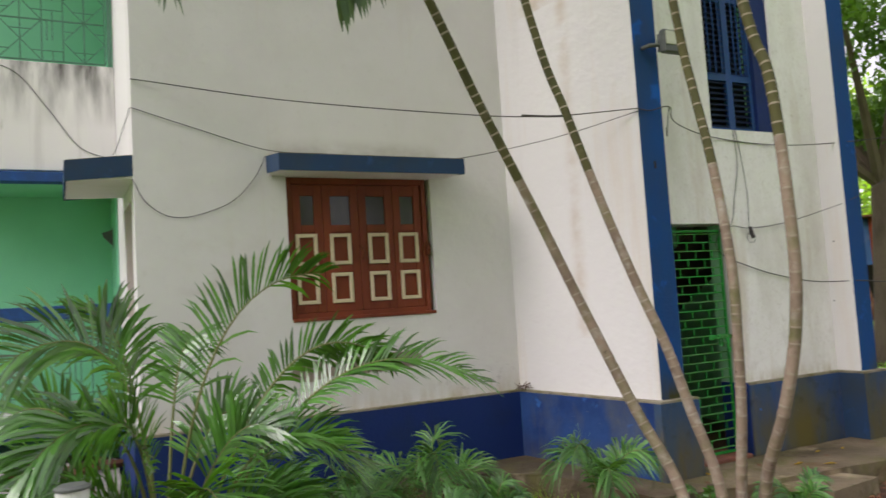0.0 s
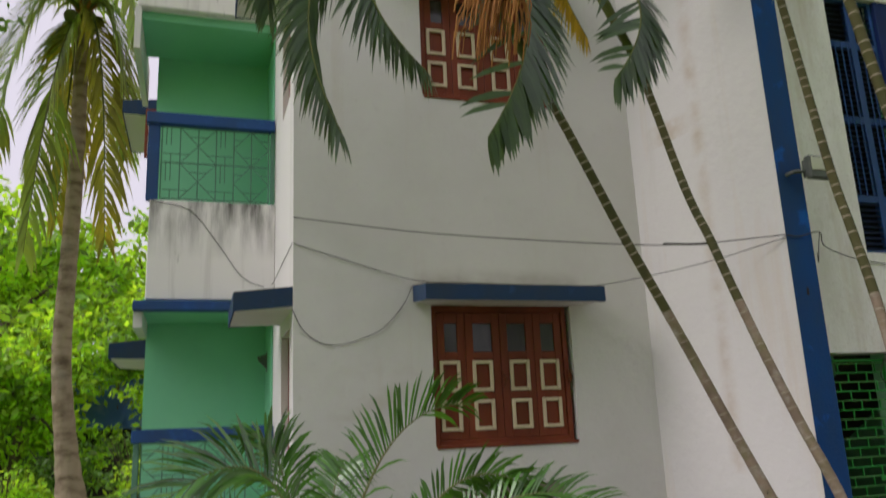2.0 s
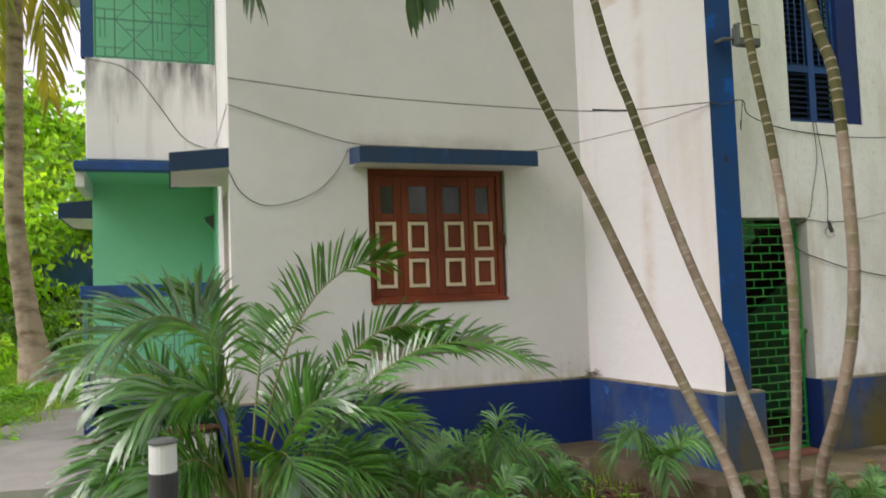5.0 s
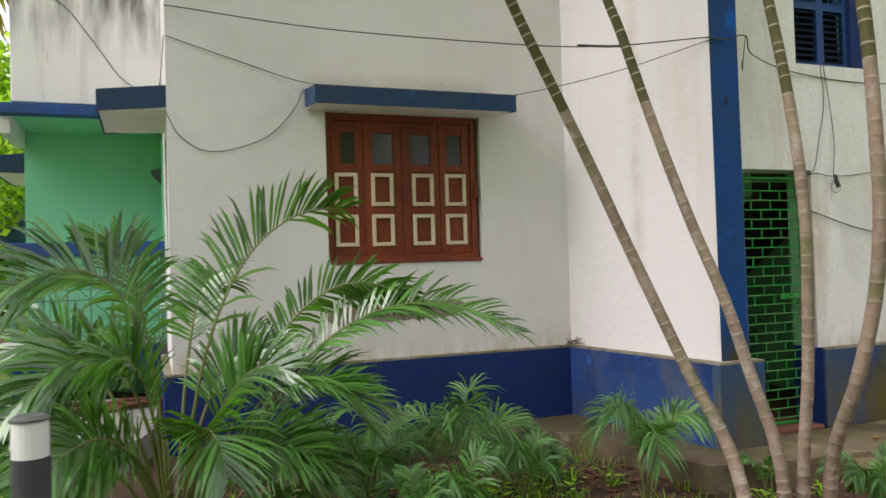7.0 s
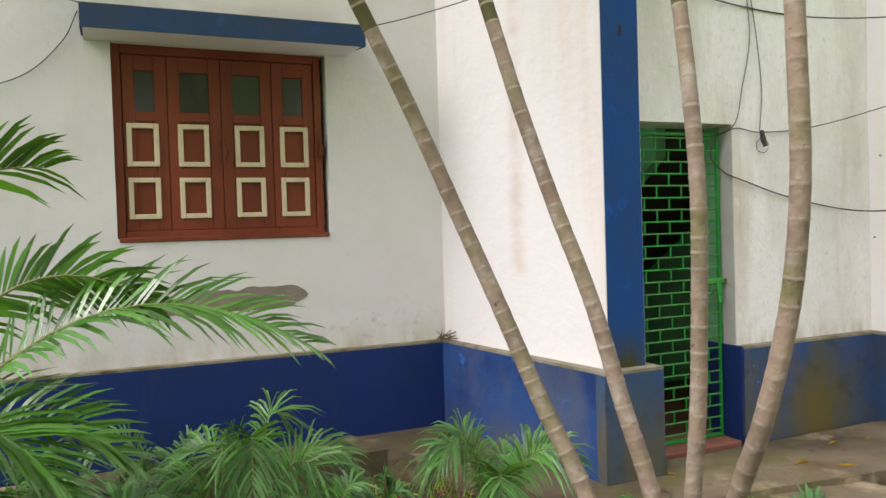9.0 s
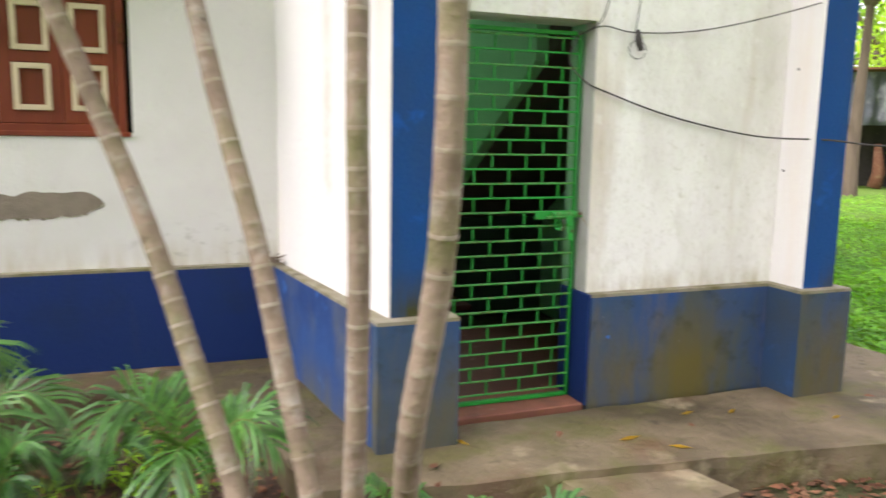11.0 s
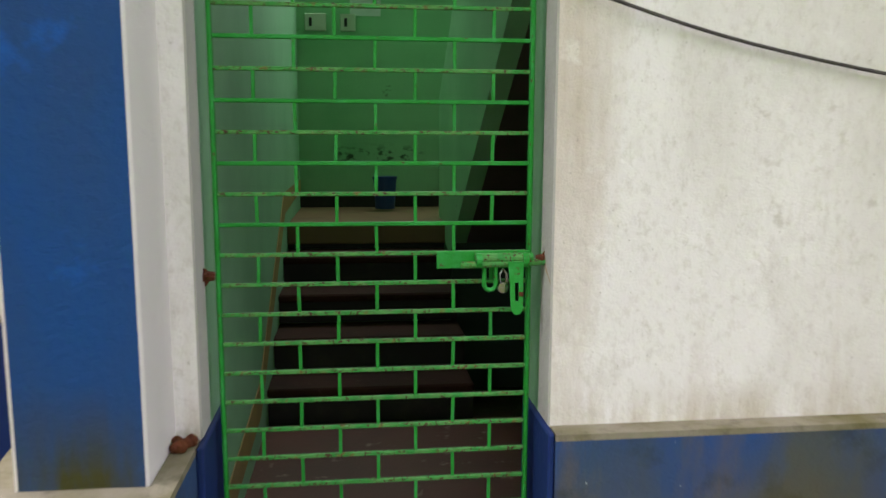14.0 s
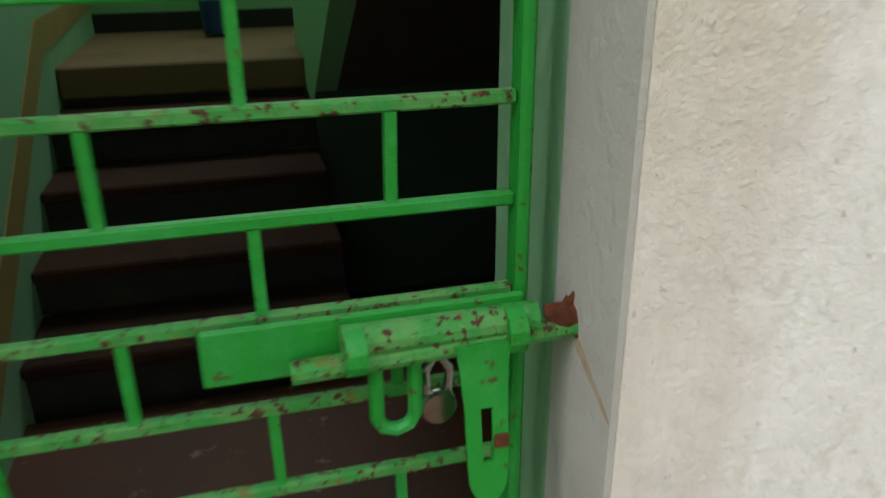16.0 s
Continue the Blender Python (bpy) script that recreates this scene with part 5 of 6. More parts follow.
def small_palm(x, y, size, n, seed, mat, label):
    random.seed(seed)
    z = level(x, y)
    p = thing("young_palm", (x, y, z), label, "palm", "young palms by the wall")
    for i in range(n):
        a = 2 * math.pi * (i + random.uniform(-0.3, 0.3)) / n
        r = size * random.uniform(0.55, 1.0)
        h = size * random.uniform(0.75, 1.5)
        e = Vector((x + r * math.cos(a), y + r * math.sin(a) * 0.8, z + h * random.uniform(0.45, 0.8)))
        c = Vector((x + r * 0.35 * math.cos(a), y + r * 0.3 * math.sin(a), z + h * 1.25))
        frond(p, mat, (x + random.uniform(-0.03, 0.03), y + random.uniform(-0.03, 0.03), z - 0.02), c, e, 28, size * 0.44, 0.0145, 0.85, bare=0.25, stem_r=0.005, hint=(random.uniform(-0.4, 0.4), 0.75, 0.5) if abs(math.cos(a)) > 0.4 else None, rise=True)
    return p


for k, (x, y, size, n, label) in enumerate([
        (4.82, 5.13, 0.56, 8, "young areca palm with fine drooping leaflets"), (5.78, 4.50, 0.47, 7, "young feathery palm beside the concrete apron"),
        (5.07, 4.71, 0.33, 6, "young palm with fresh green leaflets"), (4.50, 4.40, 0.36, 6, "bushy young palm among the weeds"),
        (4.15, 4.90, 0.42, 6, "young palm spreading beside the areca"), (4.45, 5.60, 0.40, 5, "small palm against the blue band"),
        (3.85, 5.25, 0.45, 6, "young palm between the areca and the wall"), (3.60, 4.30, 0.35, 6, "low young palm in front of the areca"),
        (6.75, 3.75, 0.28, 6, "small palm seedling at the trunks' feet"), (5.45, 5.12, 0.24, 4, "small palm seedling near the apron"),
        (6.50, 4.30, 0.20, 4, "small palm beside the slab's edge"), (4.22, 4.32, 0.30, 5, "tiny palm seedling on the leaf litter")]):
    small_palm(x, y, size, n, 60 + k, M_FROND_YOUNG, label)


def weed(x, y, size, seed):
    """A low plant of broad leaves on short stems."""
    random.seed(seed)
    z = level(x, y)
    bm = bmesh.new()
    for i in range(16):
        a, r, h = random.uniform(0, 6.28), size * random.uniform(0.1, 0.9), size * random.uniform(0.25, 0.9)
        p = Vector((x + r * math.cos(a), y + r * math.sin(a), z + h))
        tube(bm, [(x, y, z - 0.01), p], 0.003, 4)
        d = Vector((math.cos(a), math.sin(a), random.uniform(-0.4, 0.3))).normalized()
        s = d.cross(Vector((0, 0, 1))).normalized()
        ln = size * random.uniform(0.3, 0.5)
        pts = [p, p + d * ln * 0.25 + s * ln * 0.30, p + d * ln * 0.6 + s * ln * 0.24, p + d * ln, p + d * ln * 0.6 - s * ln * 0.24, p + d * ln * 0.25 - s * ln * 0.30]
        mid = bm.verts.new(p + d * ln * 0.4 - Vector((0, 0, ln * 0.07)))
        v = [bm.verts.new(q) for q in pts]
        for k in range(6):
            bm.faces.new((v[k], v[(k + 1) % 6], mid))
    solid("weed", bm, M_LEAF, "low broad-leaved green weed on the soil", "weed", "", "weeds in the bed")


for k, (x, y, s) in enumerate([(4.75, 4.75, 0.20), (5.15, 4.80, 0.17), (5.05, 4.45, 0.16), (4.55, 4.45, 0.19), (5.75, 4.85, 0.15), (4.2, 4.55, 0.2), (3.9, 4.6, 0.22), (5.6, 5.3, 0.14), (6.35, 4.1, 0.13), (5.3, 4.35, 0.12), (4.0, 5.0, 0.2), (4.6, 5.3, 0.18), (7.9, 3.85, 0.08), (6.75, 4.1, 0.12), (2.5, 5.3, 0.2), (3.4, 5.6, 0.2), (4.9, 5.0, 0.16), (4.45, 4.85, 0.18), (5.35, 4.62, 0.14), (5.0, 4.62, 0.13), (4.3, 4.3, 0.17), (5.55, 5.0, 0.13)]):
    weed(x, y, s, 40 + k)


def quads_object(name, verts, faces, mat, label, category, kind="", parent=None):
    me = bpy.data.meshes.new(name)
    me.from_pydata(verts, [], faces)
    me.materials.append(mat)
    ob = new(name, me)
    if parent is not None:
        me.transform(Matrix.Translation(-parent.location))
        ob.parent = parent
        return tagged(ob, label)
    return tagged(ob, label, category, "", kind)


def leaf_cloud(rng, blobs, per, size):
    """Leaves as folded diamonds, bunched in many small clumps inside the blobs (centre, radii)."""
    out = []
    for c, r, clumps in blobs:
        d = rng.normal(size=(clumps, 3))
        d /= np.linalg.norm(d, axis=1)[:, None]
        k = np.array(c) + d * np.array(r) * rng.uniform(0.35, 1.05, (clumps, 1))
        spread = rng.uniform(0.25, 0.5, (clumps, 1, 1)) * np.mean(r) * 0.45
        p = (k[:, None, :] + rng.normal(size=(clumps, per, 3)) * spread * np.array((1, 1, 0.6))).reshape(-1, 3)
        a = rng.normal(size=p.shape) + np.array((0, 0, -0.5))
        a /= np.linalg.norm(a, axis=1)[:, None]
        b = np.cross(a, rng.normal(size=p.shape))
        b /= np.maximum(1e-6, np.linalg.norm(b, axis=1))[:, None]
        s = size * rng.uniform(0.6, 1.3, (len(p), 1))
        out.append(np.stack([p, p + a * s * 0.5 + b * s * 0.24, p + a * s, p + a * s * 0.5 - b * s * 0.24], 1).reshape(-1, 3))
    verts = np.concatenate(out)
    return verts.tolist(), np.arange(len(verts)).reshape(-1, 4).tolist()


def tree(x, y, z, height, spread, seed, mat, label, size=0.2, clumps=28, per=38, low=0.3, thick=0.03):
    rng = np.random.default_rng(seed)
    t = thing("tree", (x, y, z), label, "tree", "trees beyond the garden")
    bm = bmesh.new()
    fork = Vector((x + 0.2, y, z + height * 0.4))
    tube(bm, spline([(x, y, z - 0.2), (x + 0.1, y, z + height * 0.2), fork], 4), [height * thick * (1 - 0.05 * i + 0.6 * math.exp(-i)) for i in range(9)], 10)
    blobs = []
    for i in range(8):
        a = 2.4 * i + rng.uniform(0, 0.5)
        r = spread * rng.uniform(0.35, 0.85)
        c = (x + r * math.cos(a), y + r * math.sin(a), z + height * rng.uniform(low, 0.86))
        part("limb", tube(bmesh.new(), spline([fork, fork.lerp(Vector(c), 0.5) + Vector((0, 0, 0.2)), c], 3), [height * 0.014, height * 0.012, height * 0.01, height * 0.008, height * 0.006, height * 0.004, height * 0.003], 6), M_BARK, t)
        q = spread * rng.uniform(0.38, 0.6)
        blobs.append((c, (q, q, q * 0.8), clumps))
    part("trunk", bm, M_BARK, t)
    v, f = leaf_cloud(rng, blobs, per, size)
    quads_object("crown", v, f, mat, "", "", parent=t)


tree(-3.0, 22.0, 0.5, 9.0, 3.8, 21, M_LEAF, "broad bright green tree behind the garden wall", 0.30, low=0.15)
tree(-9.5, 23.0, 0.5, 9.5, 4.2, 22, M_LEAF, "leafy bright green tree behind the garden wall", 0.30, low=0.15)
tree(1.2, 26.0, 0.5, 8.5, 3.8, 23, M_LEAF, "leafy green tree behind the house", 0.30, low=0.1)
tree(-5.5, 30.0, 0.5, 10.5, 4.8, 24, M_LEAF_DARK, "dark green tree in the distance", 0.36, low=0.1)
tree(-15.0, 27.0, 0.5, 10.0, 5.0, 25, M_LEAF, "wide green tree in the distance", 0.36, low=0.15)
tree(-0.9, 16.8, 0.5, 4.2, 1.8, 26, M_LEAF, "shrub-like tree beside the coconut palm", 0.18, low=0.25)
tree(-3.6, 17.2, 0.5, 4.5, 2.2, 27, M_LEAF, "bright leafy shrub by the garden wall", 0.18, low=0.2)
tree(1.9, 18.0, 0.5, 4.6, 1.6, 28, M_LEAF, "light green shrub by the garden wall", 0.18, low=0.2)
tree(-2.3, 9.4, 0.5, 8.4, 2.3, 29, M_LEAF_DARK, "dark leafy tree whose branches overhang the lawn", 0.15, clumps=40, per=50, low=0.56)
tree(32.0, 24.0, 0.0, 12.0, 5.5, 32, M_LEAF, "bright green tree behind the boundary wall", 0.30, low=0.15)
tree(39.0, 29.0, 0.0, 13.0, 6.0, 33, M_LEAF, "green tree in the distance", 0.34, low=0.15)
tree(30.0, 34.0, 0.0, 13.0, 6.0, 34, M_LEAF_DARK, "dark green tree in the distance", 0.34, low=0.15)
tree(23.6, 17.5, 0.0, 13.0, 3.2, 38, M_LEAF_DARK, "garden tree with a brown trunk at the lawn's end", 0.24, low=0.42, thick=0.014)
tree(15.6, 8.9, 0.0, 8.0, 2.5, 39, M_LEAF_DARK, "dark garden tree with boughs over the grass", 0.16, clumps=34, per=46, low=0.48)
# five unseen trees behind the camera; the tall ones cut sky light on walls
tree(15.0, -9.0, 0.0, 9.0, 4.0, 35, M_LEAF, "unseen tree added behind the camera", 0.34, clumps=18)
tree(3.5, -10.0, 0.0, 14.0, 6.0, 36, M_LEAF, "unseen tree added behind the camera", 0.45, clumps=26)
tree(-4.5, -12.0, 0.0, 14.0, 5.5, 41, M_LEAF, "unseen tree added behind the camera", 0.45, clumps=26)
tree(9.0, -12.5, 0.0, 15.0, 6.0, 42, M_LEAF, "unseen tree added behind the camera", 0.45, clumps=26)
tree(-9.0, -5.0, 0.0, 8.0, 4.0, 37, M_LEAF, "unseen tree added behind the camera", 0.34, clumps=18)


def coconut_palm():
    random.seed(8)
    base = (0.92, 12.0, level(0.92, 12.0))
    p = thing("coconut_palm", base, "tall coconut palm with drooping, partly yellow fronds", "palm")
    pts = spline([(0.95, 12, base[2] - 0.1), (0.77, 12, 1.5), (0.62, 12, 2.8), (0.62, 12, 4.2), (0.63, 12, 5.8), (0.58, 12, 8.0)], 8)
    rad = [0.145 + 0.24 * math.exp(-i / 3.0) - 0.0012 * i for i in range(len(pts))]
    bm = bmesh.new()
    tube(bm, pts, [r * (1.0 + (0.05 if i % 2 else -0.02)) for i, r in enumerate(rad)], 14)
    part("trunk", bm, M_COCO_BARK, p, smooth=True)
    o = Vector((0.58, 12, 8.1))
    for dx, dy, dz, h, mat in ((-1.6, -0.4, -1.3, 1.6, 0), (-0.9, -0.8, -2.6, 0.9, 0), (-0.45, -0.5, -3.9, -0.2, 0), (0.55, -0.5, -3.7, 0.2, 2), (0.75, -0.3, -2.3, 0.9, 0), (1.6, 0.2, -1.0, 1.7, 0), (-2.3, 0.5, 0.0, 1.8, 0), (-1.2, 0.8, 1.7, 1.8, 0), (0.3, -0.8, 2.2, 1.8, 0), (1.4, 0.6, 1.5, 1.9, 0), (-0.5, -1.6, 0.6, 2.0, 0), (-0.2, 0.2, -3.2, -0.1, 2), (-1.4, -1.2, -0.4, 1.7, 0), (0.9, -1.3, -1.0, 1.5, 0)):
        e = o + Vector((dx, dy, dz))
        c = o + Vector((dx * 0.65, dy * 0.65, h))
        frond(p, (M_FROND_COCO, None, M_FROND_OLD)[mat], o, c, e, 70, 0.58, 0.055, 1.3, bare=0.08, stem_r=0.03, label="yellowing dry frond" if mat else "")
    bm = bmesh.new()
    for k in range(16):
        a = k * 0.9
        tube(bm, [o + Vector((0.05 * math.cos(a), 0.05 * math.sin(a), 0)), o + Vector((0.35 * math.cos(a), 0.35 * math.sin(a), 0.45))], [0.03, 0.006], 5)
    part("husk", bm, M_ORANGE, p, "brown fibrous leaf bases")
    for k in range(5):
        a = k * 1.3
        bm = bmesh.new()
        bmesh.ops.create_uvsphere(bm, u_segments=10, v_segments=8, radius=0.11, matrix=Matrix.Translation(o + Vector((0.2 * math.cos(a), 0.2 * math.sin(a), -0.12))))
        part("coconut", bm, M_STEM, p, "green coconut", smooth=True)


coconut_palm()

# two thin trees at the apron's corner
for label, pts, r in (("thin brown tree trunk at the apron's corner", [(9.22, 4.22, -0.1), (9.26, 4.25, 0.7), (9.36, 4.28, 1.6), (9.42, 4.3, 3.0), (9.5, 4.3, 6.0)], 0.062), ("thin leaning tree trunk at the apron's corner", [(8.90, 3.92, -0.1), (9.06, 3.98, 0.6), (9.28, 4.06, 1.5), (9.5, 4.1, 3.0), (9.8, 4.1, 6.0)], 0.055)):
    t = thing("thin_tree", (*pts[0][:2], 0), label, "tree", "thin corner trees")
    line = spline(pts, 6)
    part("trunk", tube(bmesh.new(), line, [r * (1.15 - 0.3 * i / len(line)) for i in range(len(line))], 10), M_TRUNK, t, smooth=True)
    v, f = leaf_cloud(np.random.default_rng(int(r * 1000)), [((pts[-1][0], pts[-1][1], 6.4), (1.1, 1.1, 0.8), 40)], 40, 0.14)
    quads_object("crown", v, f, M_LEAF_DARK, "", "", parent=t)

# grass and leaf litter


def blades(name, spots, n, lo, hi, seed, mat, label):
    rng = np.random.default_rng(seed)
    verts, faces = [], []
    while len(faces) < n:
        x0, x1, y0, y1 = spots[rng.integers(len(spots))]
        cx, cy = rng.uniform(x0, x1), rng.uniform(y0, y1)
        if noise.noise((cx * 0.8, cy * 0.8, 2.0)) < -0.25:
            continue
        for _ in range(7):
            x, y = cx + rng.normal() * 0.05, cy + rng.normal() * 0.05
            h, a, w = rng.uniform(lo, hi), rng.uniform(0, 6.28), rng.uniform(0.004, 0.010)
            z = level(x, y) - 0.01
            k = len(verts)
            l = h * rng.uniform(0.2, 0.7)
            verts += [(x - w * math.sin(a), y + w * math.cos(a), z), (x + w * math.sin(a), y - w * math.cos(a), z), (x + l * math.cos(a), y + l * math.sin(a), z + h)]
            faces.append((k, k + 1, k + 2))
    quads_object(name, verts, faces, mat, label, "grass", "stuff")


blades("grass", [(-4, 1.0, 5.5, 9), (-5, 1.4, 9, 14), (-5, 0.8, 7, 11), (-5, 1.6, 12, 15)], 36000, 0.06, 0.22, 1, M_GRASS, "green lawn grass left of the house")
blades("grass", [(9.9, 13, 4.6, 8), (11, 17, 6, 14), (12, 22, 8, 17), (10.2, 14, 3.9, 7)], 22000, 0.04, 0.13, 2, M_GRASS, "green grass beyond the house corner")
blades("grass", [(3.2, 6.2, 3.4, 5.8), (2.0, 3.6, 2.8, 6.0), (1.0, 2.4, 4.8, 6.0)], 3500, 0.04, 0.14, 3, M_GRASS, "sparse grass in the planting bed")


def ground_cover(spots, n, seed, label):
    """Low broad leaves in clumps close to the soil."""
    g = np.random.default_rng(seed)
    verts, faces = [], []
    while len(faces) < n:
        x0, x1, y0, y1 = spots[g.integers(len(spots))]
        cx, cy = g.uniform(x0, x1), g.uniform(y0, y1)
        lump = noise.noise((cx * 0.9, cy * 0.9, 7.0))
        if lump < -0.3:
            continue
        top = 0.10 + 0.12 * max(0.0, lump)
        for _ in range(12):
            x, y, a = cx + g.normal() * 0.10, cy + g.normal() * 0.10, g.uniform(0, 6.28)
            z, ln = level(x, y) + g.uniform(0.02, top), g.uniform(0.04, 0.10)
            c, q, tilt = math.cos(a), math.sin(a), g.uniform(-0.3, 0.5)
            k = len(verts)
            verts += [(x, y, z), (x + ln * (0.5 * c - 0.32 * q), y + ln * (0.5 * q + 0.32 * c), z + ln * tilt * 0.6), (x + ln * c, y + ln * q, z + ln * tilt), (x + ln * (0.5 * c + 0.32 * q), y + ln * (0.5 * q - 0.32 * c), z + ln * tilt * 0.6)]
            faces.append((k, k + 1, k + 2, k + 3))
    quads_object("ground_cover", verts, faces, M_COVER, label, "weeds", "stuff")


ground_cover([(10.3, 14, 4.4, 9), (11, 18, 6, 13), (14, 24, 9, 17)], 46000, 12, "low bright green weeds beyond the house corner")
ground_cover([(-3.5, 1.2, 7.5, 12), (-3.0, 1.6, 10.5, 14), (-2.5, 0.7, 6.2, 9)], 26000, 13, "low bright green weeds on the lawn by the house")
rng = np.random.default_rng(7)
lv, lf = [], []
while len(lf) < 5200:
    x, y = (rng.uniform(3.2, 7.2), rng.uniform(3.0, 5.9)) if rng.random() < 0.62 else (rng.uniform(7.0, 10.2), rng.uniform(2.9, 4.3))
    if rng.random() < 0.02:
        x, y = rng.uniform(6.9, 9.3), rng.uniform(4.2, 4.8)
    on_slab = y > 4.33 and x > 6.2
    if on_slab and rng.random() < 0.97:
        continue
    z = (0.153 if on_slab else max(level(x, y), -0.02)) + rng.uniform(0.004, 0.02)
    a, s, b = rng.uniform(0, 6.28), rng.uniform(0.025, 0.07), rng.uniform(-0.012, 0.02)
    c, n = math.cos(a), math.sin(a)
    k = len(lv)
    lv += [(x, y, z), (x + s * c * 0.5 - s * n * 0.3, y + s * n * 0.5 + s * c * 0.3, z + b), (x + s * c, y + s * n, z + b * 0.4), (x + s * c * 0.5 + s * n * 0.3, y + s * n * 0.5 - s * c * 0.3, z + b * 0.7)]
    lf.append((k, k + 1, k + 2, k + 3))
quads_object("leaf_litter", lv, lf, M_LITTER, "brown fallen leaves over the soil", "leaf litter", "stuff")
for k, (x, y, a, ln) in enumerate([(7.62, 4.50, 0.1, 0.13), (7.80, 4.38, -0.6, 0.11), (8.35, 4.62, 0.5, 0.09), (8.1, 4.68, 0.2, 0.1), (6.95, 4.66, 2.0, 0.1), (8.8, 4.4, 0.2, 0.08)]):
    d = Vector((math.cos(a), math.sin(a), 0)) * ln
    s = Vector((-math.sin(a), math.cos(a), 0)) * ln * 0.13
    o = Vector((x, y, 0.156))
    bm = bmesh.new()
    mid = [bm.verts.new(o), bm.verts.new(o + d * 0.5 + Vector((0, 0, 0.010))), bm.verts.new(o + d)]
    l, r = bm.verts.new(o + d * 0.45 + s), bm.verts.new(o + d * 0.45 - s)
    for f in ((mid[0], mid[1], l), (mid[1], mid[2], l), (mid[0], r, mid[1]), (mid[1], r, mid[2])):
        bm.faces.new(f)
    bmesh.ops.solidify(bm, geom=bm.faces[:], thickness=0.002)
    solid("fallen_leaf", bm, M_DRYFROND, "yellow fallen leaf on the concrete", "leaf", "", "fallen leaves")

# ---- cables and fixtures ----


def cable(pts, r, label):
    line = spline(pts, 6)
    solid("cable", tube(bmesh.new(), line, r, 6), M_WIRE, label, "cable", "", "cables along the wall")


YW = Y_W - 0.012
cable([(X_SIDE, YW, 3.38), (4.2, 6.1, 3.22), (5.4, 5.5, 3.025), (6.0, 5.15, 2.95), (6.60, Y_P - 0.01, 2.95)], 0.0042, "black cable hung across the wall")
cable([(5.85, 5.24, 2.972), (6.02, 5.14, 2.949), (6.15, 5.07, 2.944)], 0.009, "taped joint of the hanging cable")
cable([(X_SIDE, YW, 3.16), (3.6, YW, 3.02), (4.13, YW - 0.02, 2.87), (4.6, Y_W - 0.1, 2.84), (5.6, Y_W - 0.1, 2.83), (5.9, 6.1, 2.83), (6.3, 5.4, 2.86), (6.60, Y_P - 0.01, 2.93)], 0.0032, "thin cable running over the canopy")
cable([(X_SIDE - 0.01, YW, 2.62), (3.2, YW, 2.46), (3.32, YW, 2.36), (3.45, YW, 2.33), (3.62, YW, 2.36), (3.85, YW, 2.46), (4.03, YW, 2.65), (4.115, YW - 0.03, 2.82)], 0.0032, "slack loop of thin cable on the wall")
cable([(6.59, Y_P - 0.012, 2.95), (6.72, Y_P - 0.014, 2.94), (6.88, Y_P - 0.05, 2.97), (7.1, 4.9, 2.90), (7.6, Y_G - 0.02, 2.82), (8.4, Y_G - 0.03, 2.78), (9.15, 4.75, 2.80), (10.5, 4.5, 2.95)], 0.0042, "black cable across the pilaster and wall")
cable([(6.88, Y_P - 0.05, 2.97), (6.95, 4.82, 2.90), (7.0, 4.9, 2.78), (7.02, 4.92, 2.86)], 0.0032, "loose end of cable by the pilaster")
cable([(7.85, Y_G - 0.012, 2.90), (7.87, Y_G - 0.012, 2.6), (7.80, Y_G - 0.012, 2.3), (7.74, Y_G - 0.012, 2.09), (7.66, 5.07, 2.02)], 0.0032, "thin cable hanging down to the gate")
cable([(7.88, Y_G - 0.012, 2.90), (7.93, Y_G - 0.012, 2.6), (7.96, Y_G - 0.012, 2.3), (7.93, Y_G - 0.02, 2.05)], 0.003, "thin cable down to the lamp holder")
cable([(7.66, 5.07, 2.02), (7.75, Y_G - 0.012, 2.06), (7.93, Y_G - 0.015, 2.04), (8.3, Y_G - 0.02, 2.07), (8.7, 4.9, 2.16), (9.1, 4.74, 2.30), (9.7, 4.6, 2.6)], 0.0032, "thin cable from the gate to the corner")
cable([(7.66, 5.06, 2.04), (7.61, 5.07, 1.90), (7.68, 5.04, 1.80), (7.78, 4.99, 1.745), (8.18, Y_G - 0.015, 1.635), (8.7, 4.97, 1.545), (9.0, 4.76, 1.53), (9.5, 4.6, 1.50), (11.5, 4.2, 1.52)], 0.0045, "black cable sagging across the white wall")
cable([(1.95, 7.9, 3.93), (2.3, 7.91, 3.85), (2.55, 7.91, 3.55), (2.8, 7.91, 3.2), (3.0, 7.91, 3.1), (3.1, 7.9, 3.12), (3.12, 6.9, 3.16), (3.12, 6.36, 3.16)], 0.0032, "thin cable down the balcony front")

holder = thing("lamp_holder", (7.93, 4.97, 1.93), "small hanging bulb holder with a loose wire ring", "lamp holder")
part("socket", tube(bmesh.new(), [(7.93, 4.975, 2.05), (7.935, 4.97, 2.0), (7.95, 4.965, 1.95)], [0.012, 0.018, 0.014], 10), M_WIRE, holder)
part("wire_ring", tube(bmesh.new(), [(7.935 + 0.05 * math.cos(a), 4.975, 1.955 + 0.045 * math.sin(a)) for a in [i * 0.5 for i in range(13)]], 0.002, 5), M_WIRE, holder)

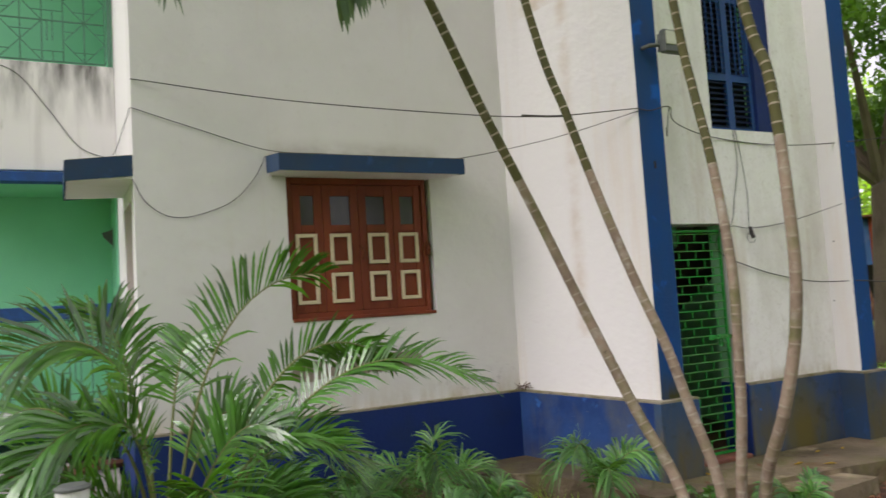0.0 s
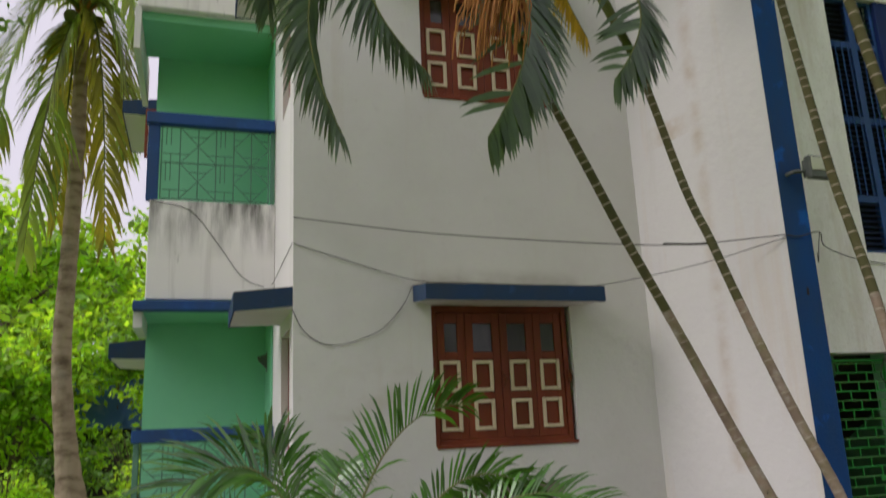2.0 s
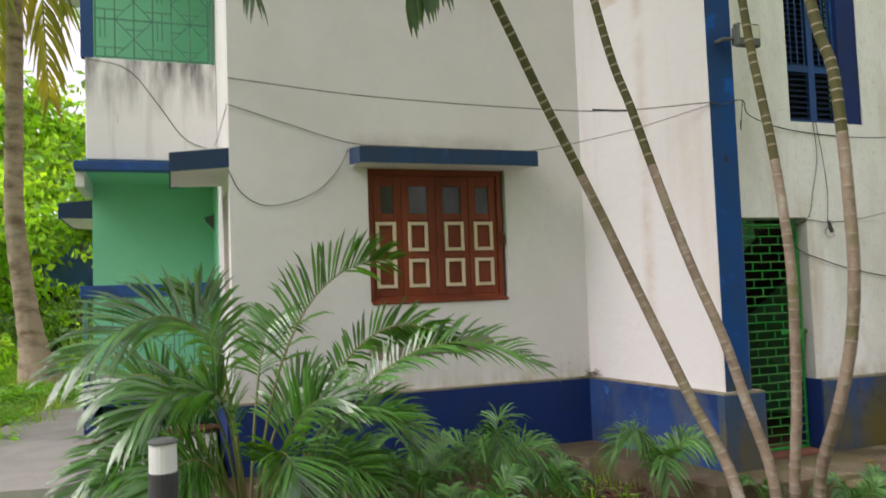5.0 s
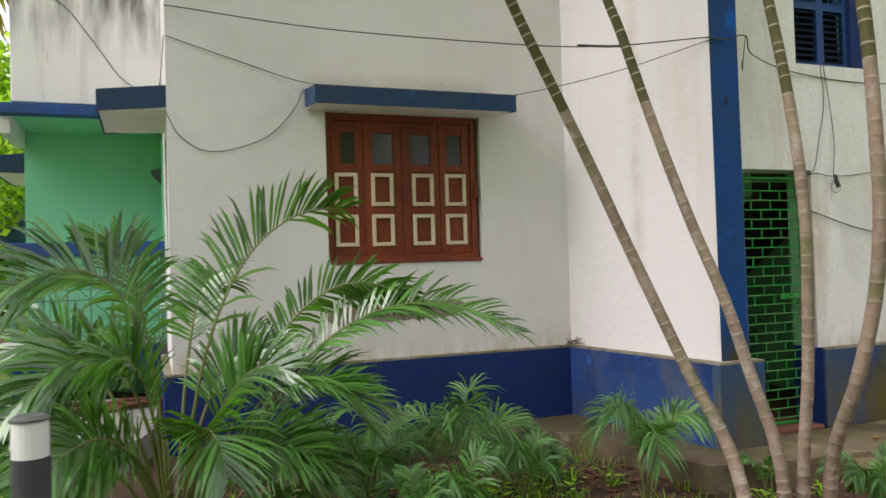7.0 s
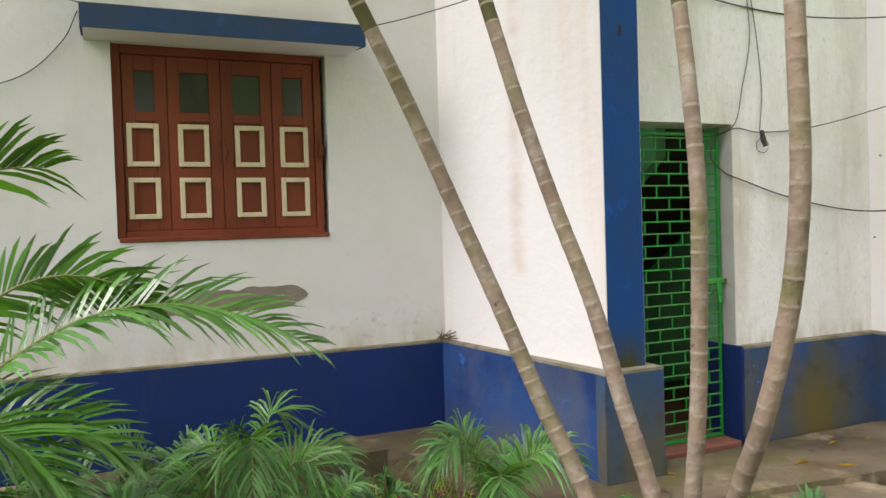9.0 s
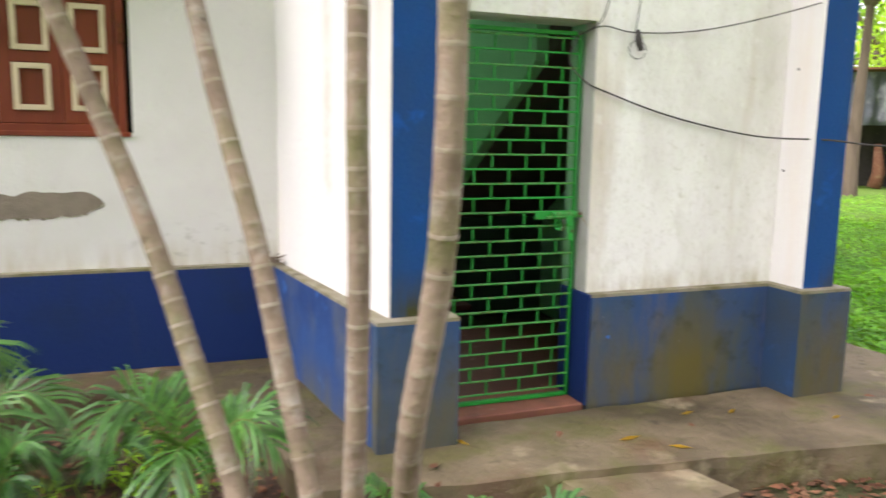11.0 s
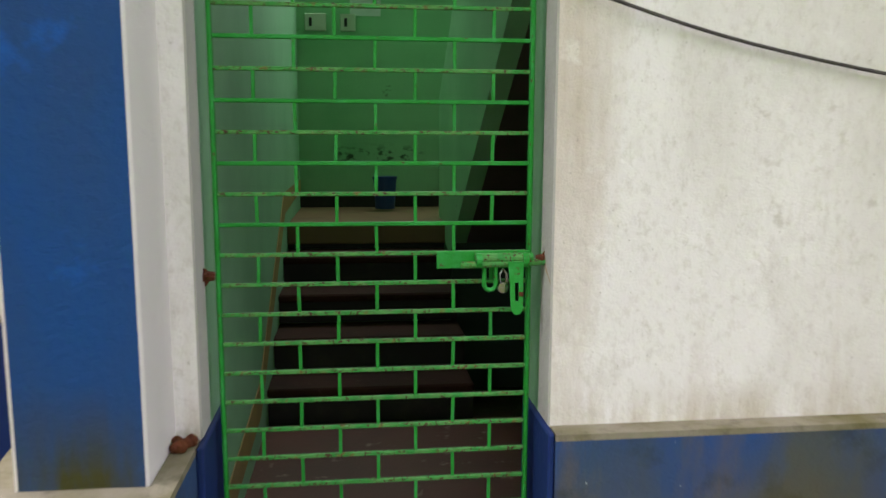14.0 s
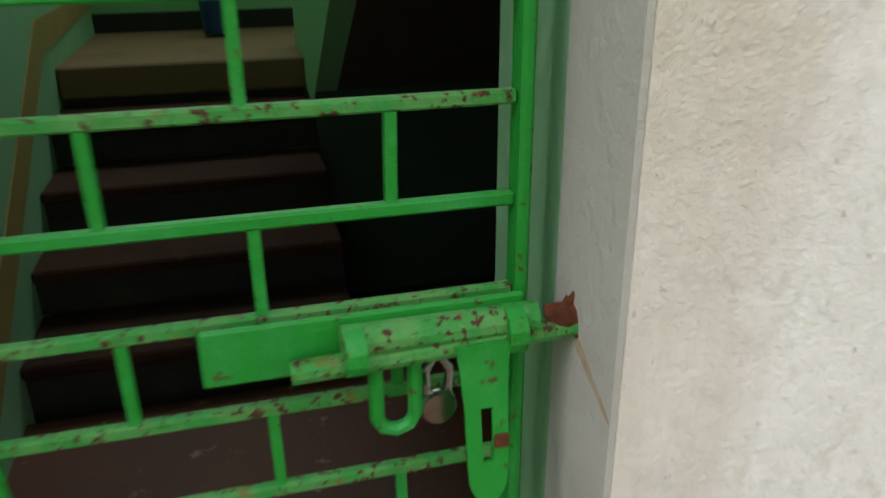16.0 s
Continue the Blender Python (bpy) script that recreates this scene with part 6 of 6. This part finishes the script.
lamp = thing("flood_light", (6.85, 4.68, 3.38), "grey LED flood light fixed to the blue pilaster", "flood light")
part("bracket", tube(bmesh.new(), [(6.70, 4.775, 3.43), (6.70, 4.70, 3.43), (6.78, 4.66, 3.43)], 0.016, 8), M_LAMP, lamp)
part("housing", boxed(6.765, 6.985, 4.60, 4.66, 3.36, 3.54, bevel=0.012), M_LAMP, lamp)
part("lens", boxed(6.785, 6.965, 4.592, 4.602, 3.42, 3.525, bevel=0.003), M_LENS, lamp, "dusty pale lens")
for k in range(6):
    part("fin", boxed(6.78 + 0.034 * k, 6.786 + 0.034 * k, 4.66, 4.69, 3.38, 3.52), M_LAMP, lamp)
# raised black block stands for the dark inside of a hole
solid("pilaster_hole_block", boxed(6.725, 6.745, Y_P - 0.004, Y_P + 0.02, 2.49, 2.55, bevel=0.003), M_BLACK, "black block for the dark of a bolt hole in the blue pilaster", "hole", "structure")

bracket = thing("wall_bracket", (X_SIDE - 0.06, 8.62, 2.36), "small dark bracket on the balcony's end wall", "bracket")
part("arm", prism(bmesh.new(), [(X_SIDE - 0.013, 8.60, 2.34), (X_SIDE - 0.013, 8.60, 2.50), (X_SIDE - 0.11, 8.60, 2.47), (X_SIDE - 0.10, 8.60, 2.43)], (0, 0.04, 0)), M_LAMP, bracket)
part("plate", boxed(X_SIDE - 0.016, X_SIDE - 0.0125, 8.58, 8.66, 2.32, 2.52), M_LAMP, bracket)
for x, y, z in ((8.893, 4.92, 1.90), (8.905, 4.97, 1.36)):
    solid("wall_plug", tube(bmesh.new(), [(8.93, y, z), (8.914, y, z)], 0.006, 8), M_BLACK, "dark wall plug in the white corner pilaster", "wall plug", "structure", "wall plugs")
random.seed(21)
bm = bmesh.new()
for k in range(9):
    c = Vector((6.873 + random.uniform(-0.014, 0.022), 4.965 + random.uniform(-0.03, 0.025), Z_D + 0.012))
    bmesh.ops.create_icosphere(bm, subdivisions=1, radius=random.uniform(0.010, 0.018), matrix=Matrix.Translation(c))
solid("mud_clump", bm, M_RUST, "crumbled red-brown mud clump on the ledge", "mud clump")

# plaster broken off below the window
rng = np.random.default_rng(3)
n = 60
topl, bot = [], []
for i in range(n + 1):
    u = i / n
    x = 4.24 + 1.17 * u
    end = min(1, 9 * u, 7 * (1 - u)) ** 0.6
    mid = 1.07 + 0.035 * u
    topl.append((x, mid + end * (0.075 + 0.055 * noise.noise((x * 4, 0, 0)) + 0.022 * noise.noise((x * 15, 0, 0)))))
    bot.append((x, mid - end * (0.062 + 0.05 * noise.noise((x * 4, 7, 0)) + 0.045 * abs(noise.noise((x * 24, 7, 0))))))
bm = bmesh.new()
prism(bm, [(x, Y_W - 0.003, z) for x, z in topl] + [(x, Y_W - 0.003, z) for x, z in bot[::-1]], (0, 0.006, 0))
solid("bare_plaster_patch", bm, M_CEMENT, "ragged patch of bare brown cement below the window", "plaster patch", "structure")

# twigs lodged in the wall corner
bm = bmesh.new()
random.seed(4)
for k in range(16):
    a = Vector((6.33 + random.uniform(-0.06, 0.03), 6.27 + random.uniform(-0.05, 0.03), 0.745 + random.uniform(0, 0.03)))
    tube(bm, [a, a + Vector((random.uniform(-0.1, 0.08), random.uniform(-0.12, 0.03), random.uniform(0.0, 0.07)))], [0.006, 0.002], 5)
solid("twigs", bm, M_BARK, "dry twigs lodged on the ledge in the wall corner", "twigs")

bol = thing("bollard_light", (2.63, 3.33, level(2.63, 3.33)), "dark grey garden bollard light with a white cap", "bollard")
bz = level(2.63, 3.33)
part("post", tube(bmesh.new(), [(2.63, 3.33, bz - 0.02), (2.63, 3.33, 0.88)], 0.058, 20), M_BOLLARD, bol)
part("diffuser", tube(bmesh.new(), [(2.63, 3.33, 0.88), (2.63, 3.33, 0.995)], 0.055, 20), M_OPAL, bol, "white translucent diffuser")
part("cap", tube(bmesh.new(), [(2.63, 3.33, 0.995), (2.63, 3.33, 1.003), (2.63, 3.33, 1.012)], [0.060, 0.060, 0.045], 20), M_LAMP, bol, "thin grey cap")

# dead palm sheaths lying on the path by the balcony
for k in range(7):
    x, y = 2.0 + 0.13 * k, 7.35 + 0.12 * math.sin(k * 2.1)
    bm = tube(bmesh.new(), spline([(x, y, 0.37), (x + 0.25, y + 0.1, 0.40), (x + 0.55, y + 0.05 * k, 0.37)], 4), [0.02 + 0.004 * (k % 3)] * 8 + [0.008], 6)
    solid("dead_sheath", bm, M_LITTER, "brown dead palm sheath lying on the path", "dead leaf", "", "dead sheaths")

# ---- the distance ----


def bush(x, y, r, h, seed, mat, label):
    z = level(x, y)
    b = thing("bush", (x, y, z), label, "bush", "bushes on the lawn's edge")
    g = np.random.default_rng(seed)
    bm = bmesh.new()
    for _ in range(7):
        a, q = g.uniform(0, 6.28), r * g.uniform(0.3, 0.8)
        tube(bm, [(x, y, z - 0.05), (x + q * 0.4 * math.cos(a), y + q * 0.4 * math.sin(a), z + h * 0.5), (x + q * math.cos(a), y + q * math.sin(a), z + h * 0.85)], [0.014, 0.01, 0.005], 5)
    part("stems", bm, M_BARK, b)
    v, f = leaf_cloud(g, [((x, y, z + h * 0.5), (r, r, h * 0.45), 34)], 26, 0.11)
    quads_object("foliage", v, f, mat, "", "", parent=b)


for k, (x, y, r, h, mat) in enumerate([(-0.1, 12.9, 0.6, 0.9, M_LEAF), (-1.0, 13.6, 0.8, 1.0, M_LEAF), (-2.3, 14.2, 0.8, 0.8, M_LEAF), (1.75, 12.6, 0.55, 1.0, M_LEAF), (1.5, 14.6, 0.7, 1.5, M_LEAF_DARK), (-3.6, 15.0, 0.9, 1.1, M_LEAF_DARK), (0.2, 15.6, 0.7, 1.3, M_LEAF_DARK)]):
    bush(x, y, r, h, 70 + k, mat, "leafy light green bush on the lawn" if mat is M_LEAF else "dark green bush by the garden wall")


def boundary(name, x0, x1, y, h, label):
    bm = wall(bmesh.new(), "x", x0, x1, -0.2, h, y, y + 0.2)
    x = x0
    while x < x1:
        box(bm, x, x + 0.3, y - 0.06, y - 0.001, -0.2, h + 0.08)
        x += 3.0
    box(bm, x0, x1, y - 0.04, y + 0.24, h + 0.001, h + 0.07)
    return solid(name, bm, M_OLDWALL, label, "wall", "structure")


boundary("boundary_wall_left", -30, 3.5, 19.5, 1.55, "low black-stained boundary wall behind the lawn")
rw = boundary("boundary_wall_right", -18, 18, 0, 1.45, "black-stained boundary wall behind the grass")
rw.matrix_world = Matrix.Translation((31.5, 22.5, 0)) @ Matrix.Rotation(radians(-48), 4, "Z") @ Matrix.Translation((0, 0, -0.2))


def hut(x, y, turn, mats, label):
    h = thing("hut", (x, y, 0), label, "hut", "huts beyond the wall")
    h.rotation_euler = (0, 0, radians(turn))
    for k in range(4):
        px = -3 + 2 * k
        me = finish(boxed(px - 0.05, px + 0.05, -0.05, 0.05, 0, 3.7), "post", M_BARK)
        o = new("post", me)
        o.parent = h
    xs = -3.0
    rg = random.Random(int(x * 10))
    k = 0
    while xs < 3.0:
        w = rg.uniform(0.7, 1.7)
        bm = bmesh.new()
        cols = [[bm.verts.new((xs + w * i / 8, -0.1 + 0.16 * noise.noise((xs + i * 0.9, j * 1.1, x)), 2.0 + 1.65 * j / 6)) for i in range(9)] for j in range(7)]
        for j in range(6):
            for i in range(8):
                bm.faces.new((cols[j][i], cols[j][i + 1], cols[j + 1][i + 1], cols[j + 1][i]))
        bmesh.ops.solidify(bm, geom=bm.faces[:], thickness=0.01)
        o = new("sheet", finish(bm, "sheet", mats[k % len(mats)], True))
        o.parent = h
        xs += w
        k += 1
    # dark panel added for the shade below the hut's sheets
    o = new("shade_panel", finish(boxed(-3.0, 3.0, 1.6, 1.7, 0, 3.68), "shade_panel", M_OLDWALL))
    o.parent = h
    for k in range(9):
        px, r = -2.8 + 0.68 * k + rg.uniform(-0.15, 0.15), rg.uniform(0.10, 0.22)
        o = new("sack", finish(tube(bmesh.new(), [(px, 0.5, 0), (px + 0.1, 0.55, 0.5), (px, 0.6, rg.uniform(0.9, 1.7))], [r, r * 0.9, r * 0.5], 9), "sack", (M_BARK, M_LITTER, M_OLDWALL)[k % 3], True))
        o.parent = h
    bm = boxed(-3.4, 3.4, -0.5, 3.5, 3.7, 3.76)
    o = new("roof", finish(bm, "roof", M_LITTER))
    o.parent = h


hut(27.2, 19.6, -50, [M_TARP_K, M_TARP_K, M_TARP_K, M_TARP_B, M_TARP_O], "lean-to hut hung with grey and orange plastic sheets")
hut(32.0, 14.2, -50, [M_TARP_K, M_TARP_O, M_TARP_K], "hut with grey plastic sheet walls")
hut(-0.5, 21.5, 0, [M_TARP_B, M_TARP_K, M_TARP_B], "hut with pale blue plastic sheets behind the wall")
